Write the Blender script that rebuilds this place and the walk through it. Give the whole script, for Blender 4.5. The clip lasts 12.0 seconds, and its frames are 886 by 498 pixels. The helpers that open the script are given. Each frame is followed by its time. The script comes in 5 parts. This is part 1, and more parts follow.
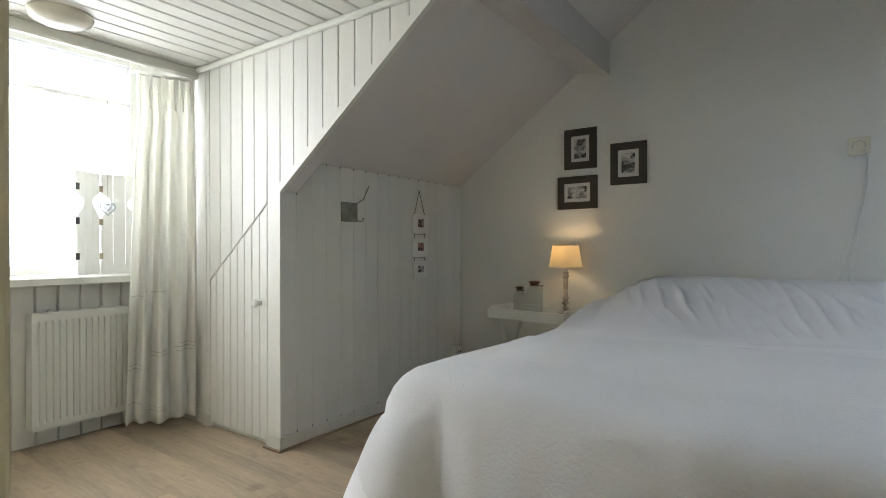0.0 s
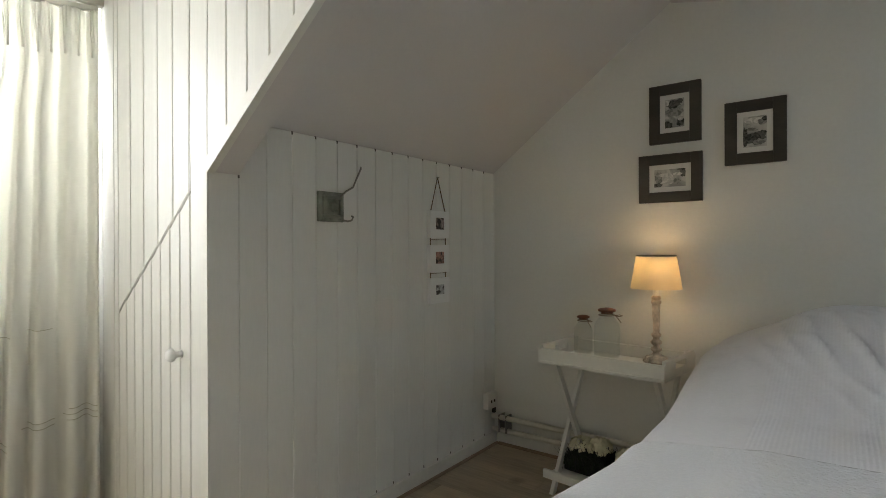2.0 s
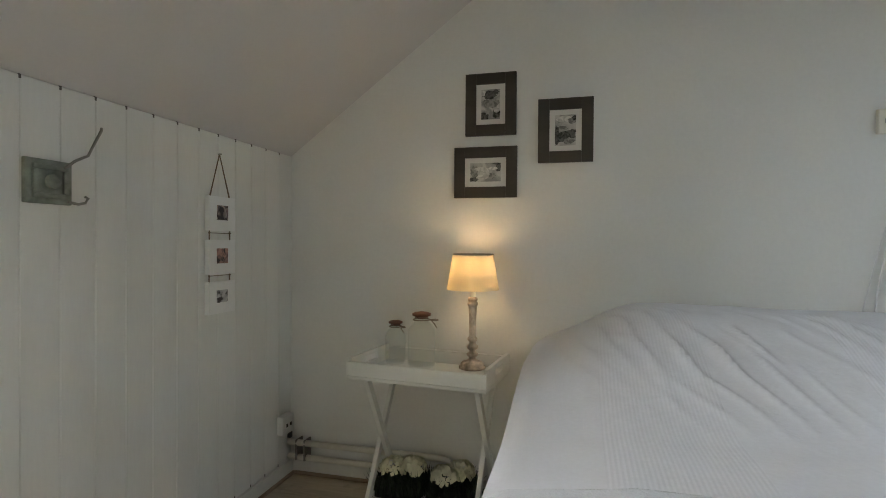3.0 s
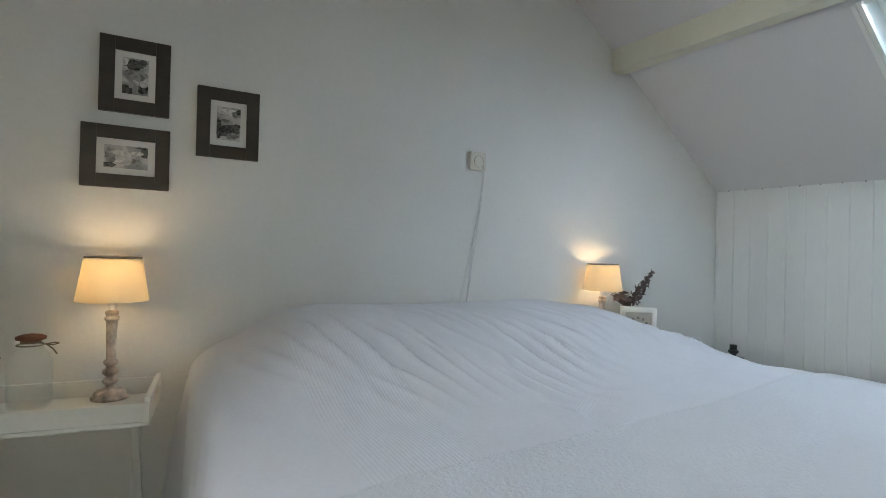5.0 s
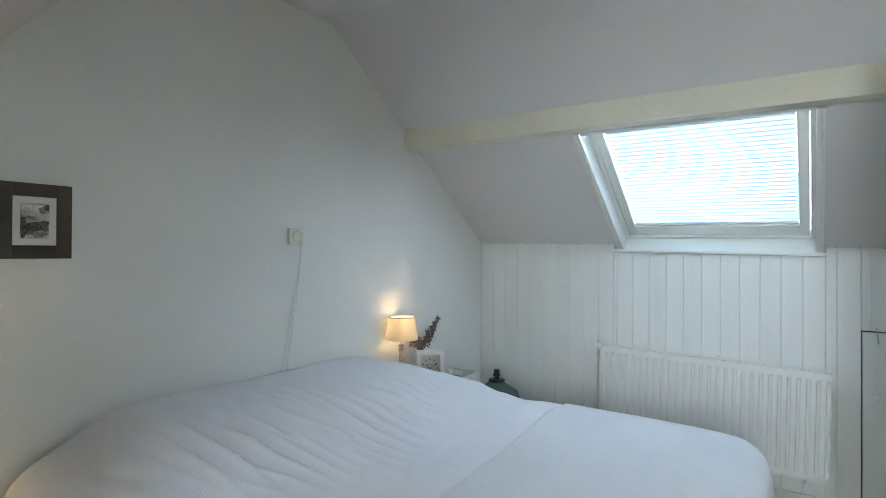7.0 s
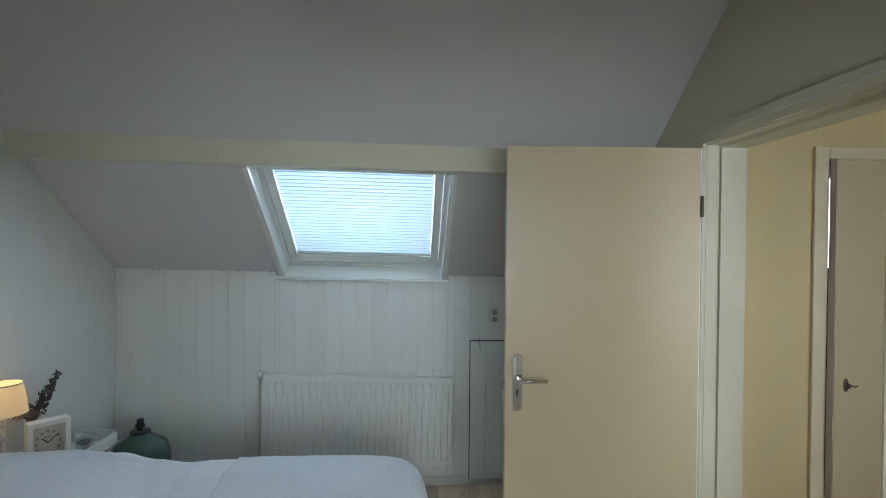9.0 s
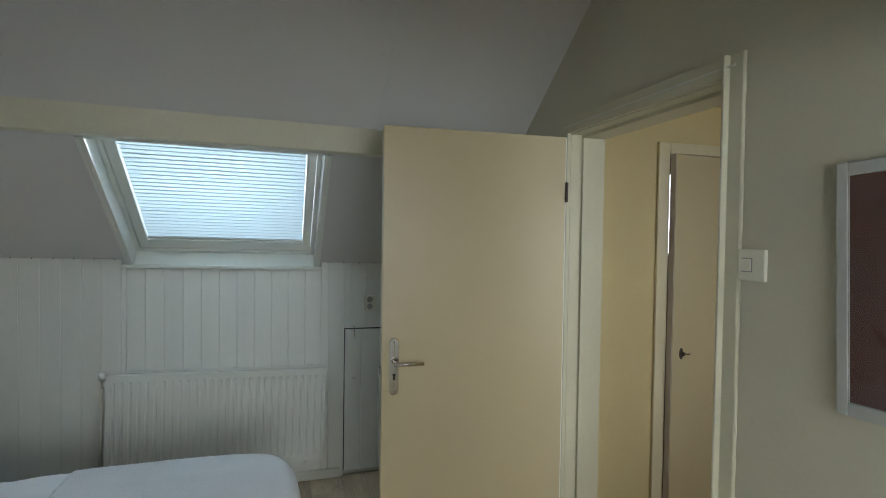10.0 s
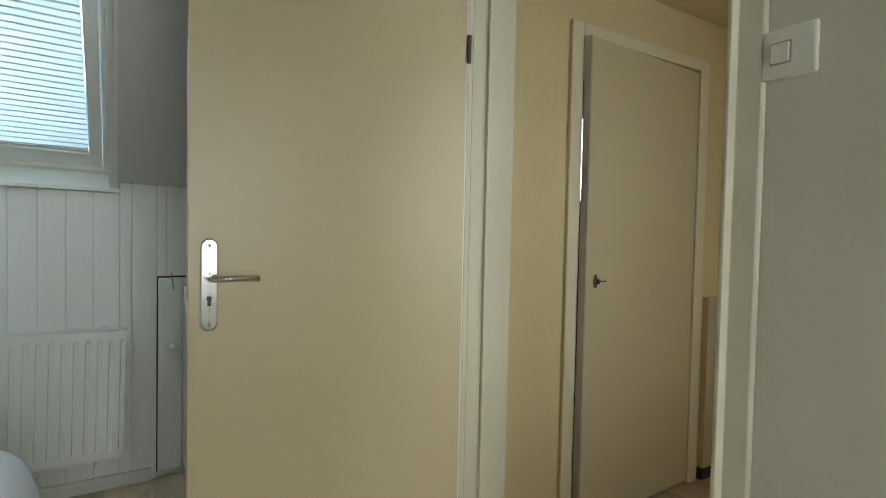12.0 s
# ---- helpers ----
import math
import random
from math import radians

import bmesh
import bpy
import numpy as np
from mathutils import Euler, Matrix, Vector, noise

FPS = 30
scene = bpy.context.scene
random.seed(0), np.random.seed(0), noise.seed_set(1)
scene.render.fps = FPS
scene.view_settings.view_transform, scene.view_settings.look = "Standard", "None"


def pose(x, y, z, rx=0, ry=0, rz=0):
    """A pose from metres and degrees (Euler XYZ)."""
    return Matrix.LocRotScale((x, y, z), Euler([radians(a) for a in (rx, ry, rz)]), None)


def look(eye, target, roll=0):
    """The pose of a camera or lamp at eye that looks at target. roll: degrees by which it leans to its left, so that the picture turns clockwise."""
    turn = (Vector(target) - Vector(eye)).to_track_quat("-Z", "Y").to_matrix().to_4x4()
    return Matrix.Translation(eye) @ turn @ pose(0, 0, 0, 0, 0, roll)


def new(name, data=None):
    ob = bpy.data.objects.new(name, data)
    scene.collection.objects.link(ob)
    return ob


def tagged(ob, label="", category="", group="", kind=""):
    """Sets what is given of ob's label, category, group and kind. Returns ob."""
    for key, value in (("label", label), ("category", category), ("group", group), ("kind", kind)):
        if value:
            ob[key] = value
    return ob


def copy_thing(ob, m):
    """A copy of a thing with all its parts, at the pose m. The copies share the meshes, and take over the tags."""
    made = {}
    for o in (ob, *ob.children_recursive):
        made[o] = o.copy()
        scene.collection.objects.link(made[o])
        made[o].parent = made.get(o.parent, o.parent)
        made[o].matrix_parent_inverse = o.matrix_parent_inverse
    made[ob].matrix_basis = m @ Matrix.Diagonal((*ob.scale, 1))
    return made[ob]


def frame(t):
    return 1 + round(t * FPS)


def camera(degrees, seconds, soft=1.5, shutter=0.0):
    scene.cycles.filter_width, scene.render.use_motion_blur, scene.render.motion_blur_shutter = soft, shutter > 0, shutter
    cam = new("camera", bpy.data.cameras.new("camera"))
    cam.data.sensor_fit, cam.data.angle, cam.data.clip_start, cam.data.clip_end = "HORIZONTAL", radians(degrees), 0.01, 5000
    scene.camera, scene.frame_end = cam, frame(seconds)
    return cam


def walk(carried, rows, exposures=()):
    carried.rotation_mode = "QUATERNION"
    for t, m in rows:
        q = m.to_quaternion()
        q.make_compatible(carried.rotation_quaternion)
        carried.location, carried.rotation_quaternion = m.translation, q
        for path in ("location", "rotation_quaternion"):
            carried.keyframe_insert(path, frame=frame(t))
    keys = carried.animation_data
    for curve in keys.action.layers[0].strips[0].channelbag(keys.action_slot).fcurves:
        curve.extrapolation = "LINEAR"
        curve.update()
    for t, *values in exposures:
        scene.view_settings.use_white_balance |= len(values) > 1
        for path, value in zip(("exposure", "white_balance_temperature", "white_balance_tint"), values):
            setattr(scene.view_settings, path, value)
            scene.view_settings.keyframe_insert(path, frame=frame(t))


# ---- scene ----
# light levels and the clip's exposure
EXPOSURES = ((0.0, 0.52, 6130, 12), (2.0, 0.50, 6430, 12), (2.5, 0.55, 6420, 12), (3.0, 0.88, 6270, 12), (3.5, 1.02, 6020, 11), (5.5, 0.92, 5700, 11), (6.0, 0.94, 5650, 10), (6.7, 1.05, 5600, 9),
             (8.5, 0.43, 5600, 8), (9.0, 0.28, 5700, 7), (9.5, 0.14, 5900, 7), (10.5, -0.05, 6150, 5), (11.0, -0.02, 6150, 5), (11.5, 0.10, 6200, 5), (12.0, 0.24, 6250, 5))
SKYLIGHT_FILL_W = 6.4
DORMER_W, SKYLIGHT_W, LANDING_FILL_W, LAMP_W, BACKDROP = 22.0, 14.0, 2.0, 0.55, 2.5

cam = camera(80.1, 12.0, 0.8)
PATH = [
    (0, (2.096, -3.191, 0.972), (0.940, -1.558, 0.967), -0.1),
    (0.5, (1.967, -2.969, 0.973), (0.758, -1.375, 0.97), -0.5),
    (1, (1.831, -2.718, 0.979), (0.588, -1.152, 0.978), -0.5),
    (1.5, (1.659, -2.536, 1.001), (0.38, -0.999, 1.003), -0.5),
    (2, (1.454, -2.384, 1.02), (0.25, -0.787, 1.017), -0.2),
    (2.5, (1.332, -2.23, 1.006), (0.402, -0.459, 1.004), 0.1),
    (3, (1.248, -2.117, 1.026), (0.745, -0.182, 1.006), 0.4),
    (3.5, (1.258, -2.027, 1.005), (1.284, -0.028, 1.023), 0.6),
    (3.7, (1.24, -2.022, 1.009), (1.498, -0.038, 1.028), 1.0),
    (5.3, (0.841, -2.062, 1.04), (1.918, -0.377, 1.057), 1.3),
    (5.5, (0.765, -2.058, 1.057), (1.921, -0.426, 1.078), 1.2),
    (6, (0.612, -2.05, 1.175), (1.994, -0.605, 1.178), 1.2),
    (6.5, (0.565, -2.116, 1.28), (2.083, -0.814, 1.304), 0.9),
    (6.7, (0.556, -2.145, 1.314), (2.112, -0.889, 1.337), 0.7),
    (8.3, (0.507, -1.912, 1.627), (2.476, -1.562, 1.596), -0.1),
    (8.5, (0.519, -1.925, 1.638), (2.506, -1.703, 1.612), 0.2),
    (9, (0.526, -1.93, 1.639), (2.523, -2.046, 1.613), 0.5),
    (9.5, (0.542, -1.926, 1.629), (2.504, -2.316, 1.587), 0.5),
    (10, (0.574, -1.927, 1.6), (2.486, -2.512, 1.548), 0.8),
    (10.5, (0.664, -1.959, 1.539), (2.524, -2.691, 1.484), 0.9),
    (11, (0.863, -2.016, 1.432), (2.668, -2.877, 1.39), 0.8),
    (11.5, (1.039, -2.068, 1.333), (2.799, -3.017, 1.286), 0.9),
    (12, (1.213, -2.164, 1.217), (2.914, -3.214, 1.154), 1.2),
]
walk(cam, [(t, look(e, a, r)) for t, e, a, r in PATH], EXPOSURES)

# ---- world and light ----
world = bpy.data.worlds.new("sky")
scene.world = world
world.use_nodes = True
wn, wl = world.node_tree.nodes, world.node_tree.links
sky = wn.new("ShaderNodeTexSky")
sky.sky_type, sky.sun_disc = "NISHITA", False
sky.sun_elevation, sky.sun_rotation = radians(50), radians(180)
wl.new(sky.outputs["Color"], wn["Background"].inputs["Color"])
wn["Background"].inputs["Strength"].default_value = 0.13

sun = new("sun", bpy.data.lights.new("sun", "SUN"))
sun.data.energy, sun.data.angle, sun.data.color = 0.7, radians(15), (1.0, 0.96, 0.9)
sun.matrix_world = pose(0, 0, 8, 40, 0, 4)


def area(name, m, w, h, watts, color):
    """An area lamp: daylight standing in a window's opening, or an added fill."""
    d = bpy.data.lights.new(name, "AREA")
    d.shape, d.size, d.size_y, d.energy, d.color = "RECTANGLE", w, h, watts, color
    ob = new(name, d)
    ob.matrix_world = m
    return ob


area("dormer_daylight", look((-1.46, -2.3, 1.5), (-0.4, -2.0, 0.80)), 1.3, 0.95, DORMER_W, (1.0, 0.995, 0.935))
area("skylight_daylight", look((4.02, -1.6, 2.12), (3.3, -1.6, 1.15)), 0.95, 0.85, SKYLIGHT_W, (0.70, 0.89, 1.0))
# added fill strip hidden behind the purlin, brightens the room past the blind
area("skylight_fill_strip", look((3.303, -1.6, 2.006), (2.908, -1.6, 1.272)), 0.95, 0.03, SKYLIGHT_FILL_W, (0.80, 0.91, 1.0))
# added warm fill for the landing, before an unseen made-up opening
area("landing_fill", look((1.06, -4.0, 1.2), (2.4, -4.1, 0.62)), 0.8, 0.7, LANDING_FILL_W, (1.0, 0.82, 0.52))


# ---- materials ----
def mat(name, color, rough=0.6, grain=60.0, bump=0.1, var=0.06, stain=2.5, metal=0.0, transl=0.0, coat=0.0, dist=0.002, stretch=(1, 1, 1), per_piece=0.0, sheen=0.0):
    """Painted, woven or wooden surface: large stains, fine grain, relief, and a shade of its own for each piece."""
    m = bpy.data.materials.new(name)
    m.use_nodes = True
    n, l = m.node_tree.nodes, m.node_tree.links
    b = n["Principled BSDF"]
    tc = n.new("ShaderNodeTexCoord")
    mp = n.new("ShaderNodeMapping")
    mp.inputs["Scale"].default_value = stretch
    l.new(tc.outputs["Object"], mp.inputs["Vector"])
    big = n.new("ShaderNodeTexNoise")
    big.inputs["Scale"].default_value, big.inputs["Detail"].default_value = stain, 5
    fine = n.new("ShaderNodeTexNoise")
    fine.inputs["Scale"].default_value, fine.inputs["Detail"].default_value = grain, 4
    l.new(mp.outputs[0], big.inputs["Vector"])
    l.new(mp.outputs[0], fine.inputs["Vector"])
    add = n.new("ShaderNodeMath")
    add.operation = "MULTIPLY_ADD"
    l.new(fine.outputs["Fac"], add.inputs[0])
    add.inputs[1].default_value = 0.5
    l.new(big.outputs["Fac"], add.inputs[2])
    ramp = n.new("ShaderNodeMapRange")
    ramp.inputs["From Min"].default_value, ramp.inputs["From Max"].default_value = 0.45, 1.05
    ramp.inputs["To Min"].default_value, ramp.inputs["To Max"].default_value = 1 - var * 1.6, 1 + var * 0.7
    l.new(add.outputs[0], ramp.inputs["Value"])
    fac = ramp.outputs[0]
    if per_piece:
        oi = n.new("ShaderNodeObjectInfo")
        pr = n.new("ShaderNodeMapRange")
        pr.inputs["To Min"].default_value, pr.inputs["To Max"].default_value = 1 - per_piece, 1 + per_piece * 0.5
        l.new(oi.outputs["Random"], pr.inputs["Value"])
        mu = n.new("ShaderNodeMath")
        mu.operation = "MULTIPLY"
        l.new(fac, mu.inputs[0])
        l.new(pr.outputs[0], mu.inputs[1])
        fac = mu.outputs[0]
    mix = n.new("ShaderNodeVectorMath")
    mix.operation = "SCALE"
    mix.inputs[0].default_value = color
    l.new(fac, mix.inputs["Scale"])
    l.new(mix.outputs[0], b.inputs["Base Color"])
    b.inputs["Roughness"].default_value, b.inputs["Metallic"].default_value = rough, metal
    b.inputs["Coat Weight"].default_value = coat
    b.inputs["Sheen Weight"].default_value = sheen
    bp = n.new("ShaderNodeBump")
    bp.inputs["Strength"].default_value, bp.inputs["Distance"].default_value = bump, dist
    l.new(fine.outputs["Fac"], bp.inputs["Height"])
    l.new(bp.outputs[0], b.inputs["Normal"])
    if transl:
        t = n.new("ShaderNodeBsdfTranslucent")
        l.new(mix.outputs[0], t.inputs["Color"])
        ms = n.new("ShaderNodeMixShader")
        ms.inputs[0].default_value = transl
        l.new(b.outputs[0], ms.inputs[1])
        l.new(t.outputs[0], ms.inputs[2])
        l.new(ms.outputs[0], n["Material Output"].inputs["Surface"])
    return m


def glass(name, color=(1, 1, 1), rough=0.0, ior=1.45):
    m = bpy.data.materials.new(name)
    m.use_nodes = True
    b = m.node_tree.nodes["Principled BSDF"]
    b.inputs["Base Color"].default_value = (*color, 1)
    b.inputs["Transmission Weight"].default_value, b.inputs["Roughness"].default_value, b.inputs["IOR"].default_value = 1.0, rough, ior
    return m


def thin_glass(name):
    """Thin clear glass: mostly see-through, with a faint pale film and gloss."""
    m = bpy.data.materials.new(name)
    m.use_nodes = True
    n, l = m.node_tree.nodes, m.node_tree.links
    b = n["Principled BSDF"]
    b.inputs["Base Color"].default_value = (0.80, 0.86, 0.83, 1)
    b.inputs["Roughness"].default_value = 0.06
    t = n.new("ShaderNodeBsdfTransparent")
    t.inputs["Color"].default_value = (0.985, 0.992, 0.99, 1)
    ms = n.new("ShaderNodeMixShader")
    ms.inputs[0].default_value = 0.075
    l.new(t.outputs[0], ms.inputs[1])
    l.new(b.outputs[0], ms.inputs[2])
    l.new(ms.outputs[0], n["Material Output"].inputs["Surface"])
    return m


def glow(name, color, strength):
    m = bpy.data.materials.new(name)
    m.use_nodes = True
    b = m.node_tree.nodes["Principled BSDF"]
    b.inputs["Base Color"].default_value = (*color, 1)
    b.inputs["Emission Color"].default_value, b.inputs["Emission Strength"].default_value = (*color, 1), strength
    return m


def photo(name, seed, dark, light, scale=14.0):
    """A small printed photograph: soft patches between two tones."""
    m = bpy.data.materials.new(name)
    m.use_nodes = True
    n, l = m.node_tree.nodes, m.node_tree.links
    tc = n.new("ShaderNodeTexCoord")
    mp = n.new("ShaderNodeMapping")
    mp.inputs["Location"].default_value = (seed, seed * 0.7, seed * 1.3)
    l.new(tc.outputs["Object"], mp.inputs["Vector"])
    tx = n.new("ShaderNodeTexNoise")
    tx.inputs["Scale"].default_value, tx.inputs["Detail"].default_value, tx.inputs["Distortion"].default_value = scale, 6, 1.2
    l.new(mp.outputs[0], tx.inputs["Vector"])
    r = n.new("ShaderNodeValToRGB")
    r.color_ramp.elements[0].position, r.color_ramp.elements[1].position = 0.4, 0.58
    r.color_ramp.elements[0].color, r.color_ramp.elements[1].color = (*dark, 1), (*light, 1)
    l.new(tx.outputs["Fac"], r.inputs[0])
    l.new(r.outputs[0], n["Principled BSDF"].inputs["Base Color"])
    n["Principled BSDF"].inputs["Roughness"].default_value = 0.3
    return m


def oak():
    """Light oak laminate: stretched grain, darker knots, a tone for each board."""
    m = mat("oak_laminate", (0.54, 0.43, 0.30), 0.42, 26, 0.06, 0.26, 3.0, stretch=(0.35, 3.0, 1), per_piece=0.16)
    n, l = m.node_tree.nodes, m.node_tree.links
    b = n["Principled BSDF"]
    src = b.inputs["Base Color"].links[0].from_socket
    tc = n.new("ShaderNodeTexCoord")
    vo = n.new("ShaderNodeTexNoise")
    vo.inputs["Scale"].default_value, vo.inputs["Detail"].default_value = 5.5, 3
    l.new(tc.outputs["Object"], vo.inputs["Vector"])
    r = n.new("ShaderNodeValToRGB")
    r.color_ramp.elements[0].position, r.color_ramp.elements[1].position = 0.24, 0.42
    r.color_ramp.elements[0].color, r.color_ramp.elements[1].color = (0.42, 0.38, 0.34, 1), (1, 1, 1, 1)
    l.new(vo.outputs["Fac"], r.inputs[0])
    mx = n.new("ShaderNodeMix")
    mx.data_type, mx.blend_type = "RGBA", "MULTIPLY"
    mx.inputs["Factor"].default_value = 1.0
    l.new(src, mx.inputs["A"])
    l.new(r.outputs[0], mx.inputs["B"])
    l.new(mx.outputs["Result"], b.inputs["Base Color"])
    return m


def ribbed():
    """White cotton bedspread with ribbed bands running from head to foot."""
    m = mat("bedspread_cotton", (0.77, 0.775, 0.81), 0.85, 90, 0.25, 0.05, 2.0, sheen=0.2)
    n, l = m.node_tree.nodes, m.node_tree.links
    b = n["Principled BSDF"]
    tc = n.new("ShaderNodeTexCoord")
    sep = n.new("ShaderNodeSeparateXYZ")
    l.new(tc.outputs["Object"], sep.inputs[0])

    def math_node(op, a, v):
        q = n.new("ShaderNodeMath")
        q.operation = op
        l.new(a, q.inputs[0])
        if v is not None:
            q.inputs[1].default_value = v
        return q.outputs[0]

    band = math_node("GREATER_THAN", math_node("SINE", math_node("MULTIPLY", math_node("SUBTRACT", sep.outputs["X"], 0.085), 10.5), None), 0.15)
    rib = math_node("SINE", math_node("MULTIPLY", sep.outputs["X"], 690.0), None)
    h = n.new("ShaderNodeMath")
    h.operation = "MULTIPLY"
    l.new(band, h.inputs[0])
    l.new(rib, h.inputs[1])
    bp = n.new("ShaderNodeBump")
    bp.inputs["Strength"].default_value, bp.inputs["Distance"].default_value = 0.13, 0.0022
    l.new(h.outputs[0], bp.inputs["Height"])
    l.new(b.inputs["Normal"].links[0].from_socket, bp.inputs["Normal"])
    l.new(bp.outputs[0], b.inputs["Normal"])
    return m


PLASTER = mat("wall_plaster", (0.80, 0.80, 0.765), 0.9, 70, 0.25, 0.04, 1.6)
# cream plaster, darkened to put the door wall's dimmer light into its colour
DIMCREAM = mat("dimmed_cream_plaster", (0.62, 0.585, 0.465), 0.9, 70, 0.25, 0.04, 1.6)
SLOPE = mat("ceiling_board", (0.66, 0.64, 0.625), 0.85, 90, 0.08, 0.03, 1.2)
PLANK = mat("white_plank_paint", (0.76, 0.76, 0.72), 0.42, 40, 0.12, 0.04, 2.0, stretch=(3, 3, 0.5), per_piece=0.03)
GAP = mat("groove_shadow_paint", (0.68, 0.68, 0.64), 0.7)
NOTCH = mat("notch_shadow_paint", (0.13, 0.12, 0.11), 0.8)
TRIM = mat("white_gloss_paint", (0.76, 0.76, 0.71), 0.48, 50, 0.06, 0.03)
JAMB = mat("cream_white_paint", (0.60, 0.57, 0.43), 0.5, 50, 0.08, 0.04)
LANDTRIM = mat("cream_casing_paint", (0.70, 0.63, 0.44), 0.5, 50, 0.08, 0.04)
CREAM = mat("cream_beam_paint", (0.72, 0.69, 0.55), 0.6, 60, 0.15, 0.05)
BEIGE = mat("beige_door_paint", (0.55, 0.465, 0.295), 0.38, 120, 0.08, 0.04, 1.5)
HALL = mat("yellowish_hall_paint", (0.66, 0.55, 0.30), 0.7, 60, 0.2, 0.05)
OAK = oak()
SUB = mat("dark_underlay", (0.07, 0.055, 0.04), 0.9)
SKIRT = mat("skirting_paint", (0.70, 0.69, 0.64), 0.5, 40, 0.15, 0.07)
WOODTRIM = mat("brown_floor_bead", (0.30, 0.21, 0.14), 0.5, 40, 0.1, 0.15)
RAD = mat("radiator_enamel", (0.76, 0.76, 0.72), 0.32, 80, 0.03, 0.02)
CURTAIN = mat("curtain_linen", (0.93, 0.925, 0.88), 0.9, 220, 0.2, 0.03, 3.0, transl=0.40)
# darker, less translucent copy of the blind cloth, for shade along the pleats
PLEAT_SHADE = mat("blind_pleat_shade", (0.56, 0.63, 0.68), 0.9, 200, 0.1, 0.03, transl=0.10)
BLIND = mat("pleated_blind_cloth", (0.70, 0.77, 0.80), 0.9, 200, 0.1, 0.03, transl=0.32)
SPREAD = ribbed()
FLEECE = mat("white_fleece", (0.67, 0.685, 0.72), 0.95, 110, 0.6, 0.05, 4.0, dist=0.005, sheen=0.5)
MATTRESS = mat("grey_boxspring_cloth", (0.25, 0.25, 0.26), 0.9, 200, 0.3, 0.1)
DARKFRAME = mat("dark_brown_frame", (0.06, 0.05, 0.04), 0.45, 60, 0.2, 0.25, stretch=(1, 1, 6))
MOUNT = mat("white_card_mount", (0.78, 0.77, 0.74), 0.8, 150, 0.05, 0.03)
WHITEWOOD = mat("white_painted_wood", (0.78, 0.78, 0.74), 0.4, 50, 0.1, 0.04)
BRIGHTWOOD = mat("bright_white_wood", (0.84, 0.84, 0.82), 0.5, 50, 0.1, 0.04)
WASHED = mat("whitewashed_turned_wood", (0.68, 0.58, 0.49), 0.7, 60, 0.6, 0.5, 26, stretch=(1, 1, 0.6))
SHADE = mat("cream_lampshade_cloth", (0.86, 0.78, 0.60), 0.9, 260, 0.15, 0.03, transl=0.46)
BULB = glow("lit_bulb", (1.0, 0.72, 0.38), 6.0)
GLASS = thin_glass("clear_glass")
PANE = glass("window_glass", (1, 1, 1), 0.0, 1.02)
CORK = mat("dark_cork", (0.20, 0.09, 0.055), 0.85, 120, 0.5, 0.3)
TWINE = mat("brown_twine", (0.20, 0.155, 0.11), 0.9, 300, 0.5, 0.25)
LEAF = mat("dark_green_grass", (0.025, 0.045, 0.02), 0.7, 40, 0.2, 0.4, per_piece=0.2)
PETAL = mat("cream_petal", (0.80, 0.78, 0.58), 0.75, 60, 0.2, 0.08)
POT = mat("dark_planter", (0.03, 0.035, 0.03), 0.6, 60, 0.2, 0.2)
CHROME = mat("chromed_metal", (0.72, 0.70, 0.66), 0.16, 60, 0.02, 0.03, metal=1.0)
STEEL = mat("grey_wire_metal", (0.34, 0.33, 0.29), 0.45, 90, 0.1, 0.2, metal=0.7)
BLACK = mat("black_plastic", (0.02, 0.02, 0.02), 0.4)
PLASTIC = mat("ivory_plastic", (0.72, 0.69, 0.58), 0.35, 60, 0.02, 0.02)
WHITEPL = mat("white_plastic", (0.78, 0.78, 0.76), 0.3, 60, 0.02, 0.02)
PATINA = mat("grey_green_patina", (0.26, 0.28, 0.23), 0.6, 50, 0.4, 0.35, 12)
REDMAT = mat("rust_brown_card", (0.13, 0.045, 0.03), 0.5, 90, 0.05, 0.1)
GREYFRAME = mat("pale_grey_frame_paint", (0.47, 0.48, 0.46), 0.5, 50, 0.08, 0.04)
PAPER = mat("grey_white_paper", (0.62, 0.61, 0.56), 0.7, 90, 0.03, 0.03)
INK = mat("grey_ink", (0.34, 0.33, 0.31), 0.7)
DRIED = mat("dried_brown_leaf", (0.15, 0.11, 0.095), 0.8, 70, 0.4, 0.4)
PIPE = mat("cream_pipe_paint", (0.72, 0.69, 0.60), 0.4, 50, 0.08, 0.06)
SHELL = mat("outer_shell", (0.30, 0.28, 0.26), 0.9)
DARKSTEEL = mat("dark_hinge_steel", (0.09, 0.08, 0.07), 0.45, 60, 0.1, 0.15, metal=0.6)
GREENGLASS_SOLID = mat("dark_green_bottle_glass", (0.055, 0.115, 0.085), 0.1, 60, 0.0, 0.1, coat=0.8)
PANE_FRAME = glass("picture_glass", (1, 1, 1), 0.0, 1.45)
OPAL = mat("opal_lamp_glass", (0.90, 0.86, 0.74), 0.2, 60, 0.0, 0.02, transl=0.4)


# ---- mesh helpers ----
def box(bm, x0, x1, y0, y1, z0, z1):
    v = [bm.verts.new((x, y, z)) for z in (z0, z1) for x, y in ((x0, y0), (x1, y0), (x1, y1), (x0, y1))]
    for f in ((3, 2, 1, 0), (4, 5, 6, 7), (0, 1, 5, 4), (1, 2, 6, 5), (2, 3, 7, 6), (3, 0, 4, 7)):
        bm.faces.new([v[i] for i in f])
    return v


def boxes(*list_of):
    bm = bmesh.new()
    for b in list_of:
        box(bm, *b)
    return bm


